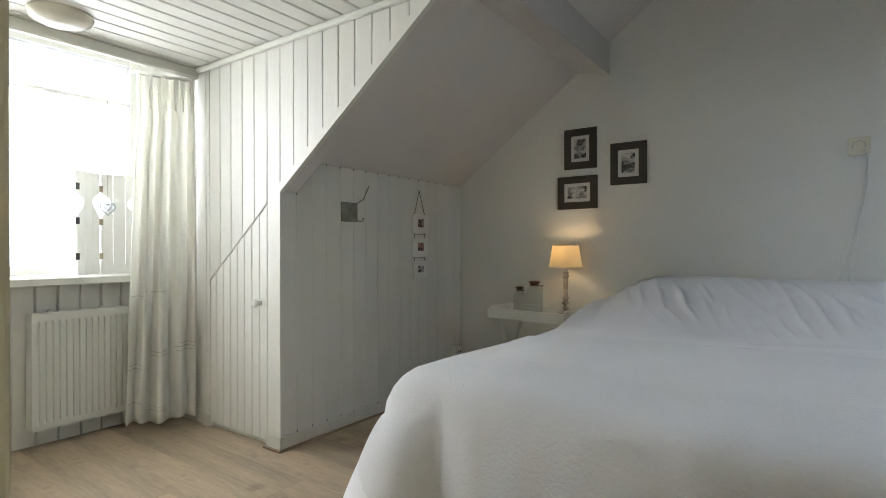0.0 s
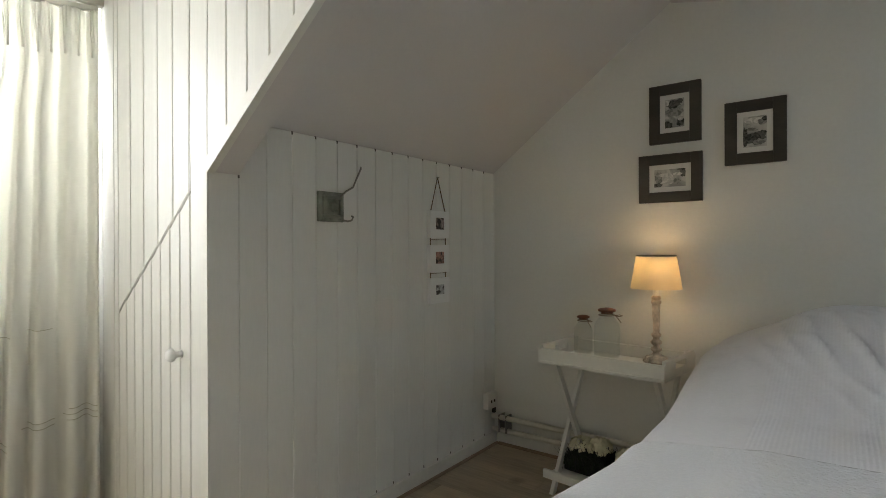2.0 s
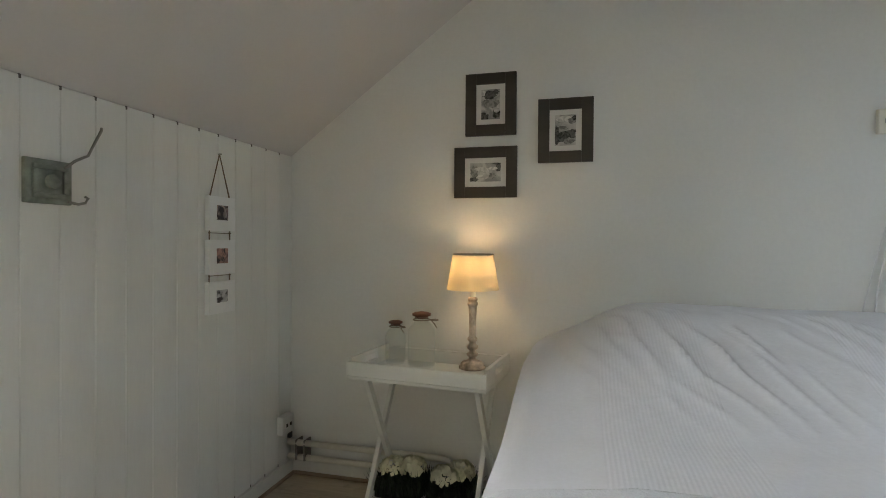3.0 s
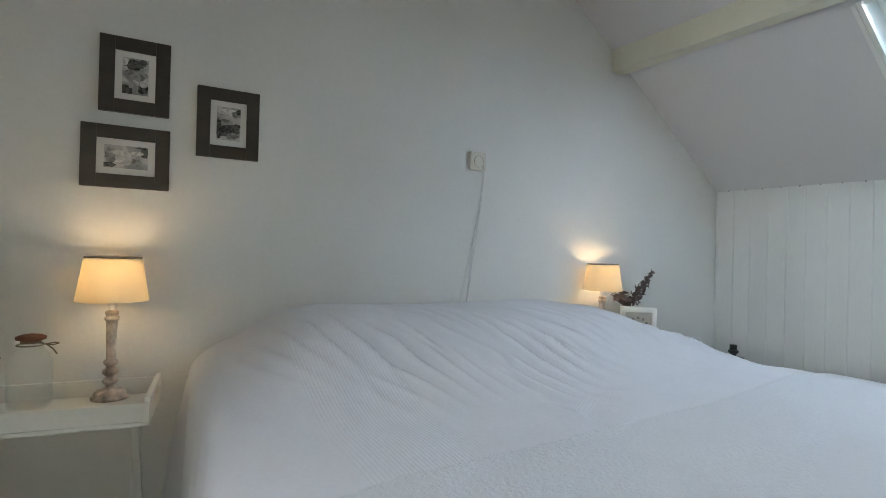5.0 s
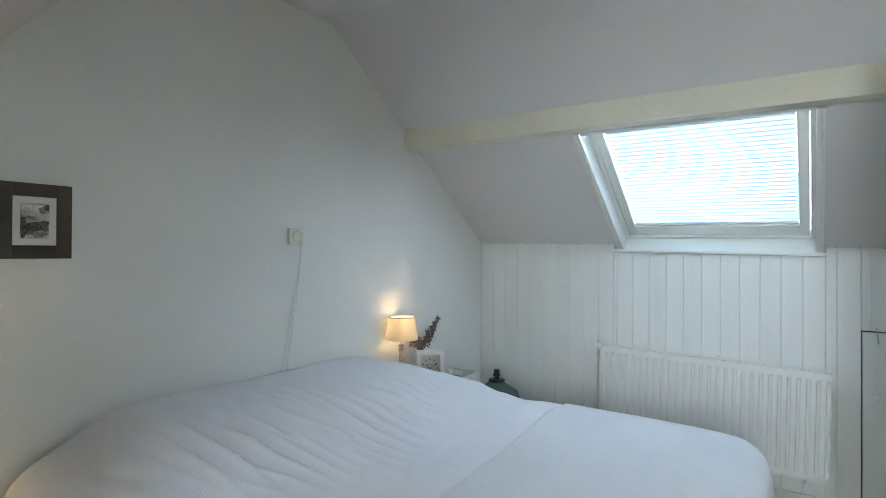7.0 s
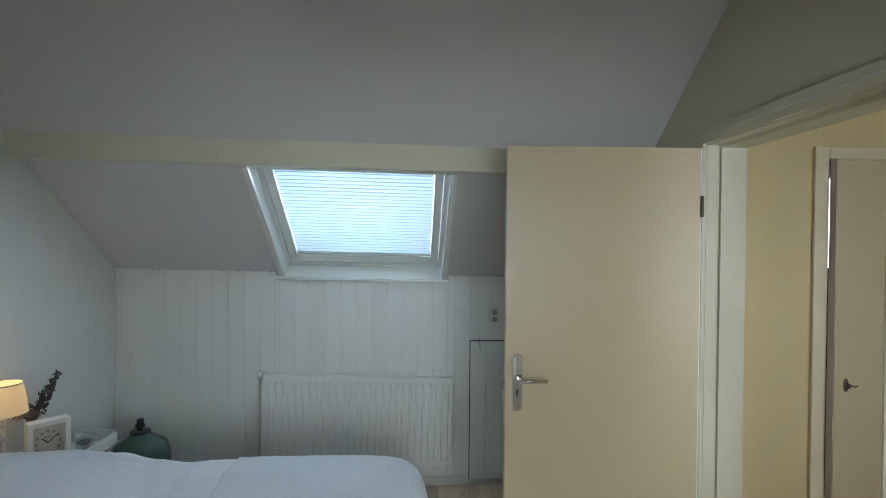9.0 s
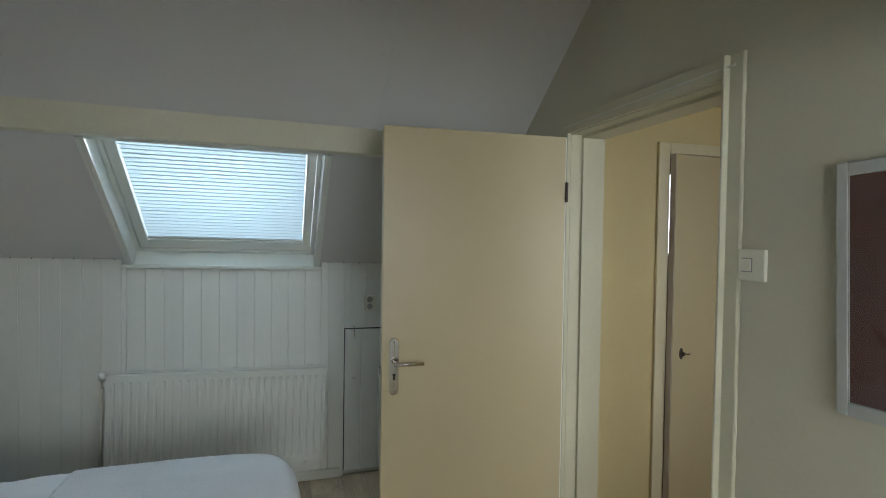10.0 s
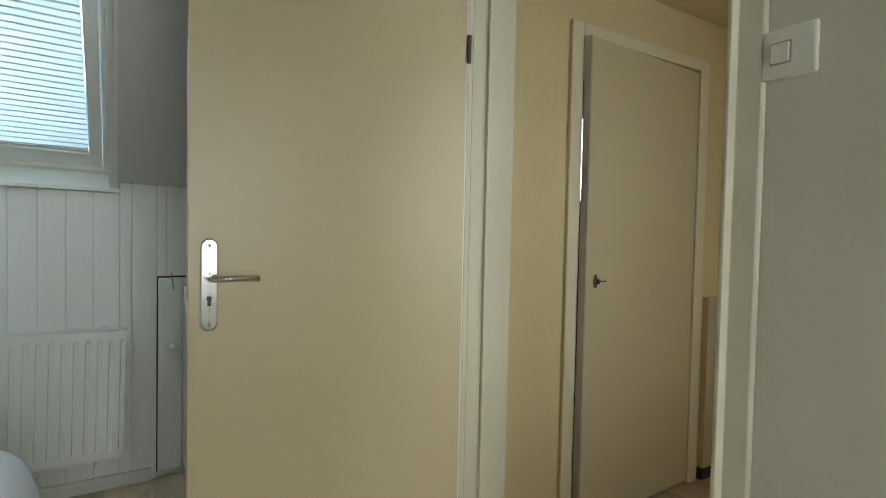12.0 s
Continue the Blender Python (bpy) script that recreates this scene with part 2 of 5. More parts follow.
def prism(bm, pts, m, depth, chamfer=0.0):
    """A flat board: the outline pts in the plane of m, its face at depth along m's z, with chamfered face edges."""
    c = Vector((sum(p[0] for p in pts) / len(pts), sum(p[1] for p in pts) / len(pts)))

    def ring(z, inset):
        out = []
        for x, y in pts:
            d = Vector((x, y)) - c
            dx = inset if d.x > 0 else -inset
            dy = inset if d.y > 0 else -inset
            out.append(bm.verts.new(m @ Vector((x - dx, y - dy, z))))
        return out

    rings = [ring(0, 0), ring(depth - chamfer, 0)]
    if chamfer:
        rings.append(ring(depth, chamfer))
    k = len(pts)
    bm.faces.new(list(reversed(rings[0])))
    bm.faces.new(rings[-1])
    for a, b in zip(rings, rings[1:]):
        for i in range(k):
            j = (i + 1) % k
            bm.faces.new((a[i], a[j], b[j], b[i]))


def lathe(profile, n=24, cap=True):
    bm = bmesh.new()
    rings = []
    for r, z in profile:
        rings.append([bm.verts.new((r * math.cos(2 * math.pi * i / n), r * math.sin(2 * math.pi * i / n), z)) for i in range(n)])
    for a, b in zip(rings, rings[1:]):
        for i in range(n):
            j = (i + 1) % n
            bm.faces.new((a[i], a[j], b[j], b[i]))
    if cap:
        bm.faces.new(list(reversed(rings[0])))
        bm.faces.new(rings[-1])
    return bm


def tube(points, r, n=8, bm=None):
    bm = bm or bmesh.new()
    pts = [Vector(p) for p in points]
    rings = []
    for i, p in enumerate(pts):
        d = (pts[min(i + 1, len(pts) - 1)] - pts[max(i - 1, 0)]).normalized()
        up = Vector((0, 0, 1)) if abs(d.z) < 0.9 else Vector((1, 0, 0))
        a = d.cross(up).normalized()
        b = d.cross(a).normalized()
        rings.append([bm.verts.new(p + r * (math.cos(2 * math.pi * k / n) * a + math.sin(2 * math.pi * k / n) * b)) for k in range(n)])
    for s, e in zip(rings, rings[1:]):
        for k in range(n):
            j = (k + 1) % n
            bm.faces.new((s[k], s[j], e[j], e[k]))
    bm.faces.new(rings[0])
    bm.faces.new(list(reversed(rings[-1])))
    return bm


def finish(bm, name, material, bevel=0.0, smooth=False):
    if bevel:
        bmesh.ops.bevel(bm, geom=bm.edges[:], offset=bevel, segments=2, affect="EDGES", profile=0.6)
    bmesh.ops.recalc_face_normals(bm, faces=bm.faces[:])
    me = bpy.data.meshes.new(name)
    bm.to_mesh(me)
    bm.free()
    me.materials.append(material)
    if smooth:
        me.polygons.foreach_set("use_smooth", [True] * len(me.polygons))
    return me


def part(name, bm, material, parent=None, label="", bevel=0.0, smooth=False):
    """One mesh object, under a thing or a part."""
    ob = new(name, finish(bm, name, material, bevel, smooth))
    ob.parent = parent
    if label:
        ob["label"] = label
    return ob


def piece(name, me, parent, m=None):
    ob = new(name, me)
    ob.parent = parent
    if m is not None:
        ob.matrix_basis = m
    return ob


def thing(name, m, label, category, group="", kind=""):
    ob = new(name)
    ob.empty_display_size = 0.05
    ob.matrix_basis = m
    return tagged(ob, label, category, group, kind)


def setting(name, bm, material, label, category, bevel=0.0, smooth=False):
    return tagged(part(name, bm, material, None, "", bevel, smooth), label, category, "", "structure")


def frame_bm(x0, x1, z0, z1, w, d):
    """A rectangular frame in the x-z plane, from y = 0 towards -y."""
    return boxes((x0, x0 + w, -d, 0, z0, z1), (x1 - w, x1, -d, 0, z0, z1), (x0 + w, x1 - w, -d, 0, z0, z0 + w), (x0 + w, x1 - w, -d, 0, z1 - w, z1))


# ---- the room's shell ----
EX = 4.06                     # knee wall on the skylight side; the dormer side's stands at x = 0
DY, HY = -3.13, -3.285        # door wall, room face and landing face
CY = -1.58                    # dormer cheek
PITCH = 0.74
DROP = 0.017                  # the skylight side sags towards the door


def zl(x):
    return 1.417 + PITCH * x


def zr(x, y):
    return 1.452 + PITCH * (EX - x) + DROP * y


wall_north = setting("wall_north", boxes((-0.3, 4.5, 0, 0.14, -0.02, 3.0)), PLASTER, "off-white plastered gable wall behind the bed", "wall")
wall_south = setting("wall_south", boxes((-1.3, 1.752, HY, DY, -0.02, 3.0), (2.63, 4.5, HY, DY, -0.02, 3.0), (1.752, 2.63, HY, DY, 2.065, 3.0)), DIMCREAM,
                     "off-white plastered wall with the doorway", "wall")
wall_west = setting("wall_west", boxes((-0.08, -0.02, CY + 0.08, 0, -0.02, 1.5)), GAP, "white tongue-and-groove knee wall under the slope", "wall")
wall_east = setting("wall_east", boxes((EX + 0.022, EX + 0.09, DY, 0, -0.02, 1.36)), GAP, "white tongue-and-groove knee wall under the skylight", "wall")
wall_cheek = new("wall_dormer_cheek")
tagged(wall_cheek, "white vertical plank cheek of the dormer", "wall", "", "structure")
bm = bmesh.new()
mc = Matrix(((1, 0, 0, 0), (0, 0, -1, CY + 0.08), (0, 1, 0, 0), (0, 0, 0, 1)))
prism(bm, [(-1.3, 0), (-0.02, 0), (-0.02, 1.24), (1.0, 1.24 + 0.745 * 1.02), (1.0, 2.06), (-0.76, 2.06), (-0.76, 2.14), (-1.3, 2.14)], mc, 0.06)
part("backing_wall", bm, GAP, wall_cheek)
window_wall = setting("wall_dormer_front", boxes((-1.34, -1.24, DY, CY + 0.08, 2.09, 2.2), (-1.24, -0.76, DY, CY + 0.08, 2.12, 2.2), (-0.78, -0.76, DY, CY + 0.08, 2.06, 2.12), (-1.12, -1.05, DY, CY + 0.08, -0.02, 0.79), (-1.34, -1.24, DY, CY + 0.08, -0.02, 0.79),
                                                  (-1.34, -1.24, CY - 0.06, CY + 0.08, 0.79, 2.09), (-1.34, -1.24, DY, -3.0, 0.79, 2.09)), TRIM, "white dormer front wall under the window", "wall")

floor = setting("floor", boxes((-1.3, 4.5, -5.7, 0.1, -0.08, -0.012)), SUB, "light oak laminate floor", "floor")

# bright overcast distance outside the dormer
p = part("backdrop", boxes((-9.0, -8.9, -12, 8, -4, 9)), glow("bright_overcast", (0.95, 0.98, 1.0), BACKDROP), None)
tagged(p, "bright overcast distance beyond the dormer window", "backdrop", "", "structure")

# ceilings
bm = bmesh.new()
for y0, y1, x0 in ((CY + 0.08, 0.02, -0.06), (DY - 0.02, CY + 0.08, 0.93)):
    for x0_, x1_ in ((x0, 1.72),):
        v = [(x, y, zl(x) + h) for h in (0, 0.12) for x, y in ((x0_, y0), (x1_, y0), (x1_, y1), (x0_, y1))]
        v = [bm.verts.new(q) for q in v]
        for f in ((3, 2, 1, 0), (4, 5, 6, 7), (0, 1, 5, 4), (1, 2, 6, 5), (2, 3, 7, 6), (3, 0, 4, 7)):
            bm.faces.new([v[i] for i in f])
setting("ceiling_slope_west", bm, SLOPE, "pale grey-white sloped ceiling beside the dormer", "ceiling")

# skylight slope, in its own axes: along y, up the slope, outwards
ang = math.atan(PITCH)
ca, sa = math.cos(ang), math.sin(ang)
MS = Matrix(((0, -ca, sa, EX), (1, 0, 0, 0), (DROP, sa, ca, 1.452), (0, 0, 0, 1)))
SY0, SY1, SU0, SU1 = -2.147, -1.07, -0.055, 0.98


def on_slope(bm):
    bm.transform(MS)
    return bm


bm = boxes((SY1, 0.02, -0.12, 2.1, 0, 0.13), (DY - 0.02, SY0, -0.12, 2.1, 0, 0.13), (SY0, SY1, SU1, 2.1, 0, 0.13))
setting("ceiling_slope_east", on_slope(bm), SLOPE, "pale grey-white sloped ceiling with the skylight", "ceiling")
setting("trim_ceiling_seam", on_slope(boxes((-2.385, -2.36, 1.16, 1.96, -0.004, 0.004))), SLOPE, "thin cover strip on the sloped ceiling", "trim")
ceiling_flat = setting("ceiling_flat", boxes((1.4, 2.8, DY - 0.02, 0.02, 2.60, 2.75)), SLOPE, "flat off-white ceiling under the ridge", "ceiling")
roof = setting("roof_shell", boxes((-0.9, 5.0, DY, 0.1, 2.96, 3.0)), SHELL, "closed roof void above the ceiling", "roof")

bm = bmesh.new()
prism(bm, [(0.88, zl(0.88) - 0.006), (1.075, 2.015), (1.075, 2.225), (1.05, 2.225)], Matrix(((1, 0, 0, 0), (0, 0, -1, 0), (0, 1, 0, 0), (0, 0, 0, 1))), -DY)
setting("beam_west", bm, SLOPE, "boxed off-white purlin on the dormer side", "beam")
bm = boxes((3.12, 3.205, DY, 0, 2.025, 2.16))
for v in bm.verts:
    v.co.z += DROP * v.co.y
setting("beam_east", bm, CREAM, "boxed cream purlin below the skylight slope", "beam", 0.006)
bm = bmesh.new()
ends = []
for x in (0.0008, 1.0):
    zb = 1.243 + 0.745 * x
    ends.append([bm.verts.new((x, y, z)) for y, z in ((CY + 0.004, zb), (CY + 0.098, zb), (CY + 0.196, zl(x) - 0.004), (CY + 0.196, zl(x) + 0.03), (CY + 0.004, zl(x) + 0.03))])
bm.faces.new(ends[0])
bm.faces.new(list(reversed(ends[1])))
for k in range(5):
    e = (k + 1) % 5
    bm.faces.new((ends[0][k], ends[1][k], ends[1][e], ends[0][e]))
trimmer = setting("beam_trimmer", bm, SLOPE, "off-white boxed trimmer along the dormer edge, chamfered inside", "beam")

# dormer ceiling of boards, one mesh
bm = boxes((-0.76, 1.0, DY, CY + 0.08, 1.985, 2.06))
x = -0.755
while x < 0.95:
    prism(bm, [(x + 0.003, DY + 0.005), (min(x + 0.097, 0.96), DY + 0.005), (min(x + 0.097, 0.96), CY - 0.004), (x + 0.003, CY - 0.004)],
          Matrix(((1, 0, 0, 0), (0, -1, 0, 0), (0, 0, -1, 1.985), (0, 0, 0, 1))) @ Matrix.Diagonal((1, -1, 1, 1)), 0.018, 0.005)
    x += 0.1
ceiling_dormer = setting("ceiling_dormer", bm, PLANK, "white grooved board ceiling of the dormer", "ceiling")
bm = boxes((-0.70, 0.96, CY - 0.026, CY - 0.002, 1.935, 1.966), (-0.735, -0.70, DY + 0.005, CY - 0.002, 1.908, 1.966))
setting("trim_crown_moulding", bm, TRIM, "white cove moulding round the dormer ceiling", "trim", 0.012)

# ---- door frame and landing ----
bm = boxes((1.752, 1.773, HY, DY + 0.004, 0, 2.045), (2.612, 2.63, HY, DY + 0.004, 0, 2.045), (1.752, 2.63, HY, DY + 0.004, 2.045, 2.065),
           (2.598, 2.612, HY, DY - 0.05, 0, 2.032), (1.773, 2.612, HY, DY - 0.05, 2.032, 2.045))
jamb = setting("trim_door_jamb", bm, JAMB, "cream painted door jamb with a rebate", "trim")
bm = boxes((2.614, 2.672, DY + 0.002, DY + 0.022, 0, 2.112))
box(bm, 1.771, 2.614, DY + 0.002, DY + 0.0205, 2.049, 2.112)
prism(bm, [(1.710, DY + 0.002), (1.771, DY + 0.002), (1.771, DY + 0.026), (1.768, DY + 0.029), (1.761, DY + 0.029), (1.757, DY + 0.013), (1.716, DY + 0.010), (1.710, DY + 0.005)], Matrix.Identity(4), 2.112)
casing = setting("trim_door_casing", bm, JAMB, "off-white rounded architrave round the doorway", "trim", 0.002)
setting("trim_casing_groove", boxes((1.73, 2.65, DY + 0.020, DY + 0.0225, 2.076, 2.081)), GAP, "thin groove in the head architrave", "trim")

HX = 2.77
setting("wall_landing_east", boxes((HX, HX + 0.1, -3.762, HY, -0.02, 2.5), (HX, HX + 0.1, -5.0, -4.563, -0.02, 2.5), (HX, HX + 0.1, -4.563, -3.762, 2.025, 2.5)), HALL, "yellowish painted landing wall with a door", "wall")
setting("wall_landing_south", boxes((0.9, HX + 0.1, -5.1, -5.0, -0.02, 2.5)), HALL, "yellowish painted landing end wall", "wall")
# the opening is made up, as a place for the landing's fill lamp
setting("wall_landing_west", boxes((0.9, 1.0, -5.0, -4.45, -0.02, 2.5), (0.9, 1.0, -3.55, HY, -0.02, 2.5), (0.9, 1.0, -4.45, -3.55, -0.02, 0.85), (0.9, 1.0, -4.45, -3.55, 2.05, 2.5)), HALL, "yellowish landing wall with an added, unseen window opening", "wall")
setting("wall_landing_north", boxes((0.9, 1.752, HY - 0.004, HY - 0.001, 0, 2.3), (2.63, HX, HY - 0.004, HY - 0.001, 0, 2.3)), HALL, "yellowish landing side of the bedroom wall", "wall")
bm = boxes((0.9, 4.2, -5.7, HY, 2.30, 2.4))
x = 1.0
while x < HX - 0.05:
    box(bm, x + 0.004, min(x + 0.196, HX - 0.002), -4.998, HY - 0.006, 2.275, 2.30)
    x += 0.2
setting("ceiling_landing", bm, HALL, "board ceiling of the landing", "ceiling")
# added room beyond the ajar door, coloured dark grey to look dim
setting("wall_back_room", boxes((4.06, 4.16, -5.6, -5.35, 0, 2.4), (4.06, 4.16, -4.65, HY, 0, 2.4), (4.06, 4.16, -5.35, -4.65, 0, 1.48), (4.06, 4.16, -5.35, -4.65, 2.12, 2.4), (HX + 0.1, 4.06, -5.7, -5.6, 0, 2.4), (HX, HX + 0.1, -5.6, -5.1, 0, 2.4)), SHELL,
        "added wall beyond the landing, its dimness put into dark grey", "wall")
# added glowing sheet outside a made-up opening, for the door's bright slit
p = part("backdrop", boxes((9.9, 10.0, -16, -2, -4, 6)), bpy.data.materials["bright_overcast"], None)
tagged(p, "added glowing sheet that brightens the slit of the landing door", "backdrop", "", "structure")
bm = boxes((HX - 0.018, HX, -3.765, -3.70, 0, 2.075), (HX - 0.018, HX, -4.625, -4.56, 0, 2.075), (HX - 0.018, HX, -4.56, -3.765, 2.022, 2.075))
setting("trim_landing_casing", bm, LANDTRIM, "cream door casing on the landing", "trim", 0.004)

# ---- doors ----
door = thing("door_1", pose(2.606, -3.098, 0, 0, 0, -1.6), "cream painted flush bedroom door standing open", "door", "", "structure")
part("door_leaf", boxes((0.0, 0.04, 0.0, 0.79, 0.012, 2.03)), BEIGE, door, "", 0.003)
# white paint here imitates the bright line of light at the hinge gap
part("edge_strip", boxes((0.004, 0.036, -0.006, 0.0005, 0.012, 2.03)), TRIM, door, "white strip standing for light through the hinge gap")
handle = thing("door_handle", pose(0, 0.742, 1.075), "chromed lever handle on a long back plate", "")
del handle["label"]
handle.parent = door
bm = bmesh.new()
out = []
for k in range(16):
    a = math.pi * k / 15
    out.append((0.02 * math.cos(a), 0.095 + 0.02 * math.sin(a)))
for k in range(16):
    a = math.pi + math.pi * k / 15
    out.append((0.02 * math.cos(a), -0.095 + 0.02 * math.sin(a)))
MF = Matrix(((0, 0, -1, 0), (1, 0, 0, 0), (0, 1, 0, 0), (0, 0, 0, 1)))
prism(bm, out, MF, 0.009, 0.003)
part("back_plate", bm, CHROME, handle)
bm = tube([(-0.006, 0, 0.018), (-0.05, 0, 0.018), (-0.056, -0.006, 0.018), (-0.056, -0.110, 0.018)], 0.008, 14)
part("lever", bm, CHROME, handle, "", 0, True)
bm = boxes((-0.0105, -0.004, -0.004, 0.004, -0.052, -0.034))
box(bm, -0.0106, -0.004, -0.006, 0.006, -0.037, -0.028)
part("keyhole", bm, BLACK, handle, "black keyhole")
for z in (0.098, -0.098):
    b = lathe([(0.004, 0), (0.004, 0.0015), (0.002, 0.002)], 10)
    b.transform(Matrix.Translation((-0.009, 0, z)) @ pose(0, 0, 0, 0, -90, 0))
    part("screw", b, STEEL, handle)
for z in (1.79, 0.22):
    h = lathe([(0.007, 0), (0.007, 0.085)], 10)
    h.transform(Matrix.Translation((-0.006, -0.004, z - 0.04)))
    part("hinge", h, DARKSTEEL, door, "dark steel hinge")
part("latch", boxes((0.008, 0.03, 0.788, 0.797, 1.04, 1.07)), STEEL, door, "dark latch")

door2 = thing("door_2", pose(HX + 0.010, -4.556, 0, 0, 0, 3.6), "cream painted landing door standing ajar", "door", "", "structure")
part("door_leaf", boxes((-0.02, 0.02, 0.0, 0.79, 0.015, 2.011)), BEIGE, door2, "", 0.003)
part("edge_strip", boxes((-0.017, 0.017, 0.79, 0.793, 0.015, 2.015)), mat("greyish_door_edge", (0.5, 0.46, 0.44), 0.6), door2, "greyish bare door edge")
k = lathe([(0.022, 0), (0.022, 0.004), (0.008, 0.006), (0.008, 0.022)], 14)
k.transform(Matrix.Translation((-0.02, 0.735, 1.03)) @ pose(0, 0, 0, 0, -90, 0))
bmesh.ops.scale(k, vec=(1, 0.5, 1.3), verts=k.verts[:], space=Matrix.Translation((0, -0.735, -1.03)))
part("key_plate", k, DARKSTEEL, door2)
part("key_bow", tube([(-0.04, 0.735, 1.035), (-0.05, 0.72, 1.03), (-0.052, 0.708, 1.034)], 0.003, 6), DARKSTEEL, door2)

low = thing("low_cupboard", pose(HX, -4.66, 0), "low cream cupboard panel at the end of the landing", "cupboard")
part("panel", boxes((-0.035, -0.002, -0.32, 0.0, 0.06, 0.92)), BEIGE, low, "", 0.004)
part("plinth", boxes((-0.03, -0.002, -0.32, 0.0, 0.0, 0.06)), BLACK, low, "dark plinth")

# cupboard door in the cheek, with a slanting top
MCF = Matrix(((1, 0, 0, 0), (0, 0, -1, CY + 0.02), (0, 1, 0, 0), (0, 0, 0, 1)))


def dtop(x):
    return 0.80 + (x + 0.60) * (1.19 - 0.80) / 0.50


door3 = tagged(new("door_3"), "white plank cupboard door with a slanting top, closed", "door", "", "structure")
x = -0.60
while x < -0.11:
    x1 = min(x + 0.0625, -0.10)
    bm = bmesh.new()
    prism(bm, [(x + 0.001, 0.025), (x1 - 0.001, 0.025), (x1 - 0.001, dtop(x1) - 0.004), (x + 0.001, dtop(x) - 0.004)], MCF, 0.02, 0.004)
    part("plank", bm, PLANK, door3)
    x = x1
part("door_back", boxes((-0.598, -0.102, CY + 0.021, CY + 0.03, 0.02, 0.79)), GAP, door3)


def knob(parent, m, r=0.018):
    b = lathe([(r * 0.6, 0), (r * 0.45, 0.006), (r * 0.5, 0.018), (r * 0.95, 0.026), (r, 0.034), (r * 0.8, 0.042), (r * 0.35, 0.046)], 18)
    b.transform(m)
    return part("knob", b, WHITEPL, parent, "round white knob", 0, True)


knob(door3, Matrix.Translation((-0.155, CY - 0.0, 0.70)) @ pose(0, 0, 0, 90, 0, 0), 0.02)

# small door in the skylight knee wall
door4 = tagged(new("door_4"), "small white plank hatch door in the knee wall, closed", "door", "", "structure")
MEF = Matrix(((0, 0, -1, EX + 0.016), (1, 0, 0, 0), (0, 1, 0, 0), (0, 0, 0, 1)))
for y0, y1 in ((-2.75, -2.653), (-2.652, -2.546), (-2.545, -2.434), (-2.433, -2.328)):
    bm = bmesh.new()
    prism(bm, [(y0, 0.035), (y1, 0.035), (y1, 0.971), (y0, 0.971)], MEF, 0.018, 0.003)
    part("plank", bm, PLANK, door4)
# black sheet behind the planks stands for the shade in the gap
part("shadow_gap", boxes((EX + 0.012, EX + 0.02, -2.754, -2.323, 0.03, 0.978)), BLACK, door4, "black sheet painting the shade in the gap round the hatch")
knob(door4, Matrix.Translation((EX - 0.002, -2.385, 0.645)) @ pose(0, 0, 0, 0, -90, 0), 0.016)
part("hook", tube([(EX - 0.004, -2.385, 0.995), (EX - 0.012, -2.386, 0.985), (EX - 0.012, -2.39, 0.93), (EX - 0.02, -2.392, 0.915)], 0.0035, 6), CHROME, door4, "small metal hook")

# ---- dormer window, sill, shutters ----
win = tagged(new("window_1"), "white framed dormer window, washed out by daylight", "window", "", "structure")
part("window_frame", boxes((-1.30, -1.24, -3.0, -2.94, 0.83, 2.09), (-1.30, -1.24, -1.70, -1.64, 0.83, 2.09), (-1.30, -1.24, -2.94, -1.70, 0.83, 0.88), (-1.30, -1.24, -2.94, -1.70, 2.05, 2.09)), TRIM, win, "", 0.004)
part("transom", boxes((-1.293, -1.247, -2.94, -1.70, 1.805, 1.83)), TRIM, win, "", 0.003)
part("mullion", boxes((-1.295, -1.245, -2.35, -2.29, 0.88, 2.05)), TRIM, win, "", 0.004)
for y0, y1 in ((-2.94, -2.35), (-2.29, -1.70)):
    p = part("pane", boxes((-1.275, -1.270, y0, y1, 0.88, 2.05)), PANE, win)
    p.visible_shadow = False
sill = setting("window_sill", boxes((-1.24, -0.92, DY + 0.004, CY - 0.004, 0.79, 0.828)), TRIM, "deep white window sill of the dormer", "window sill", 0.006)


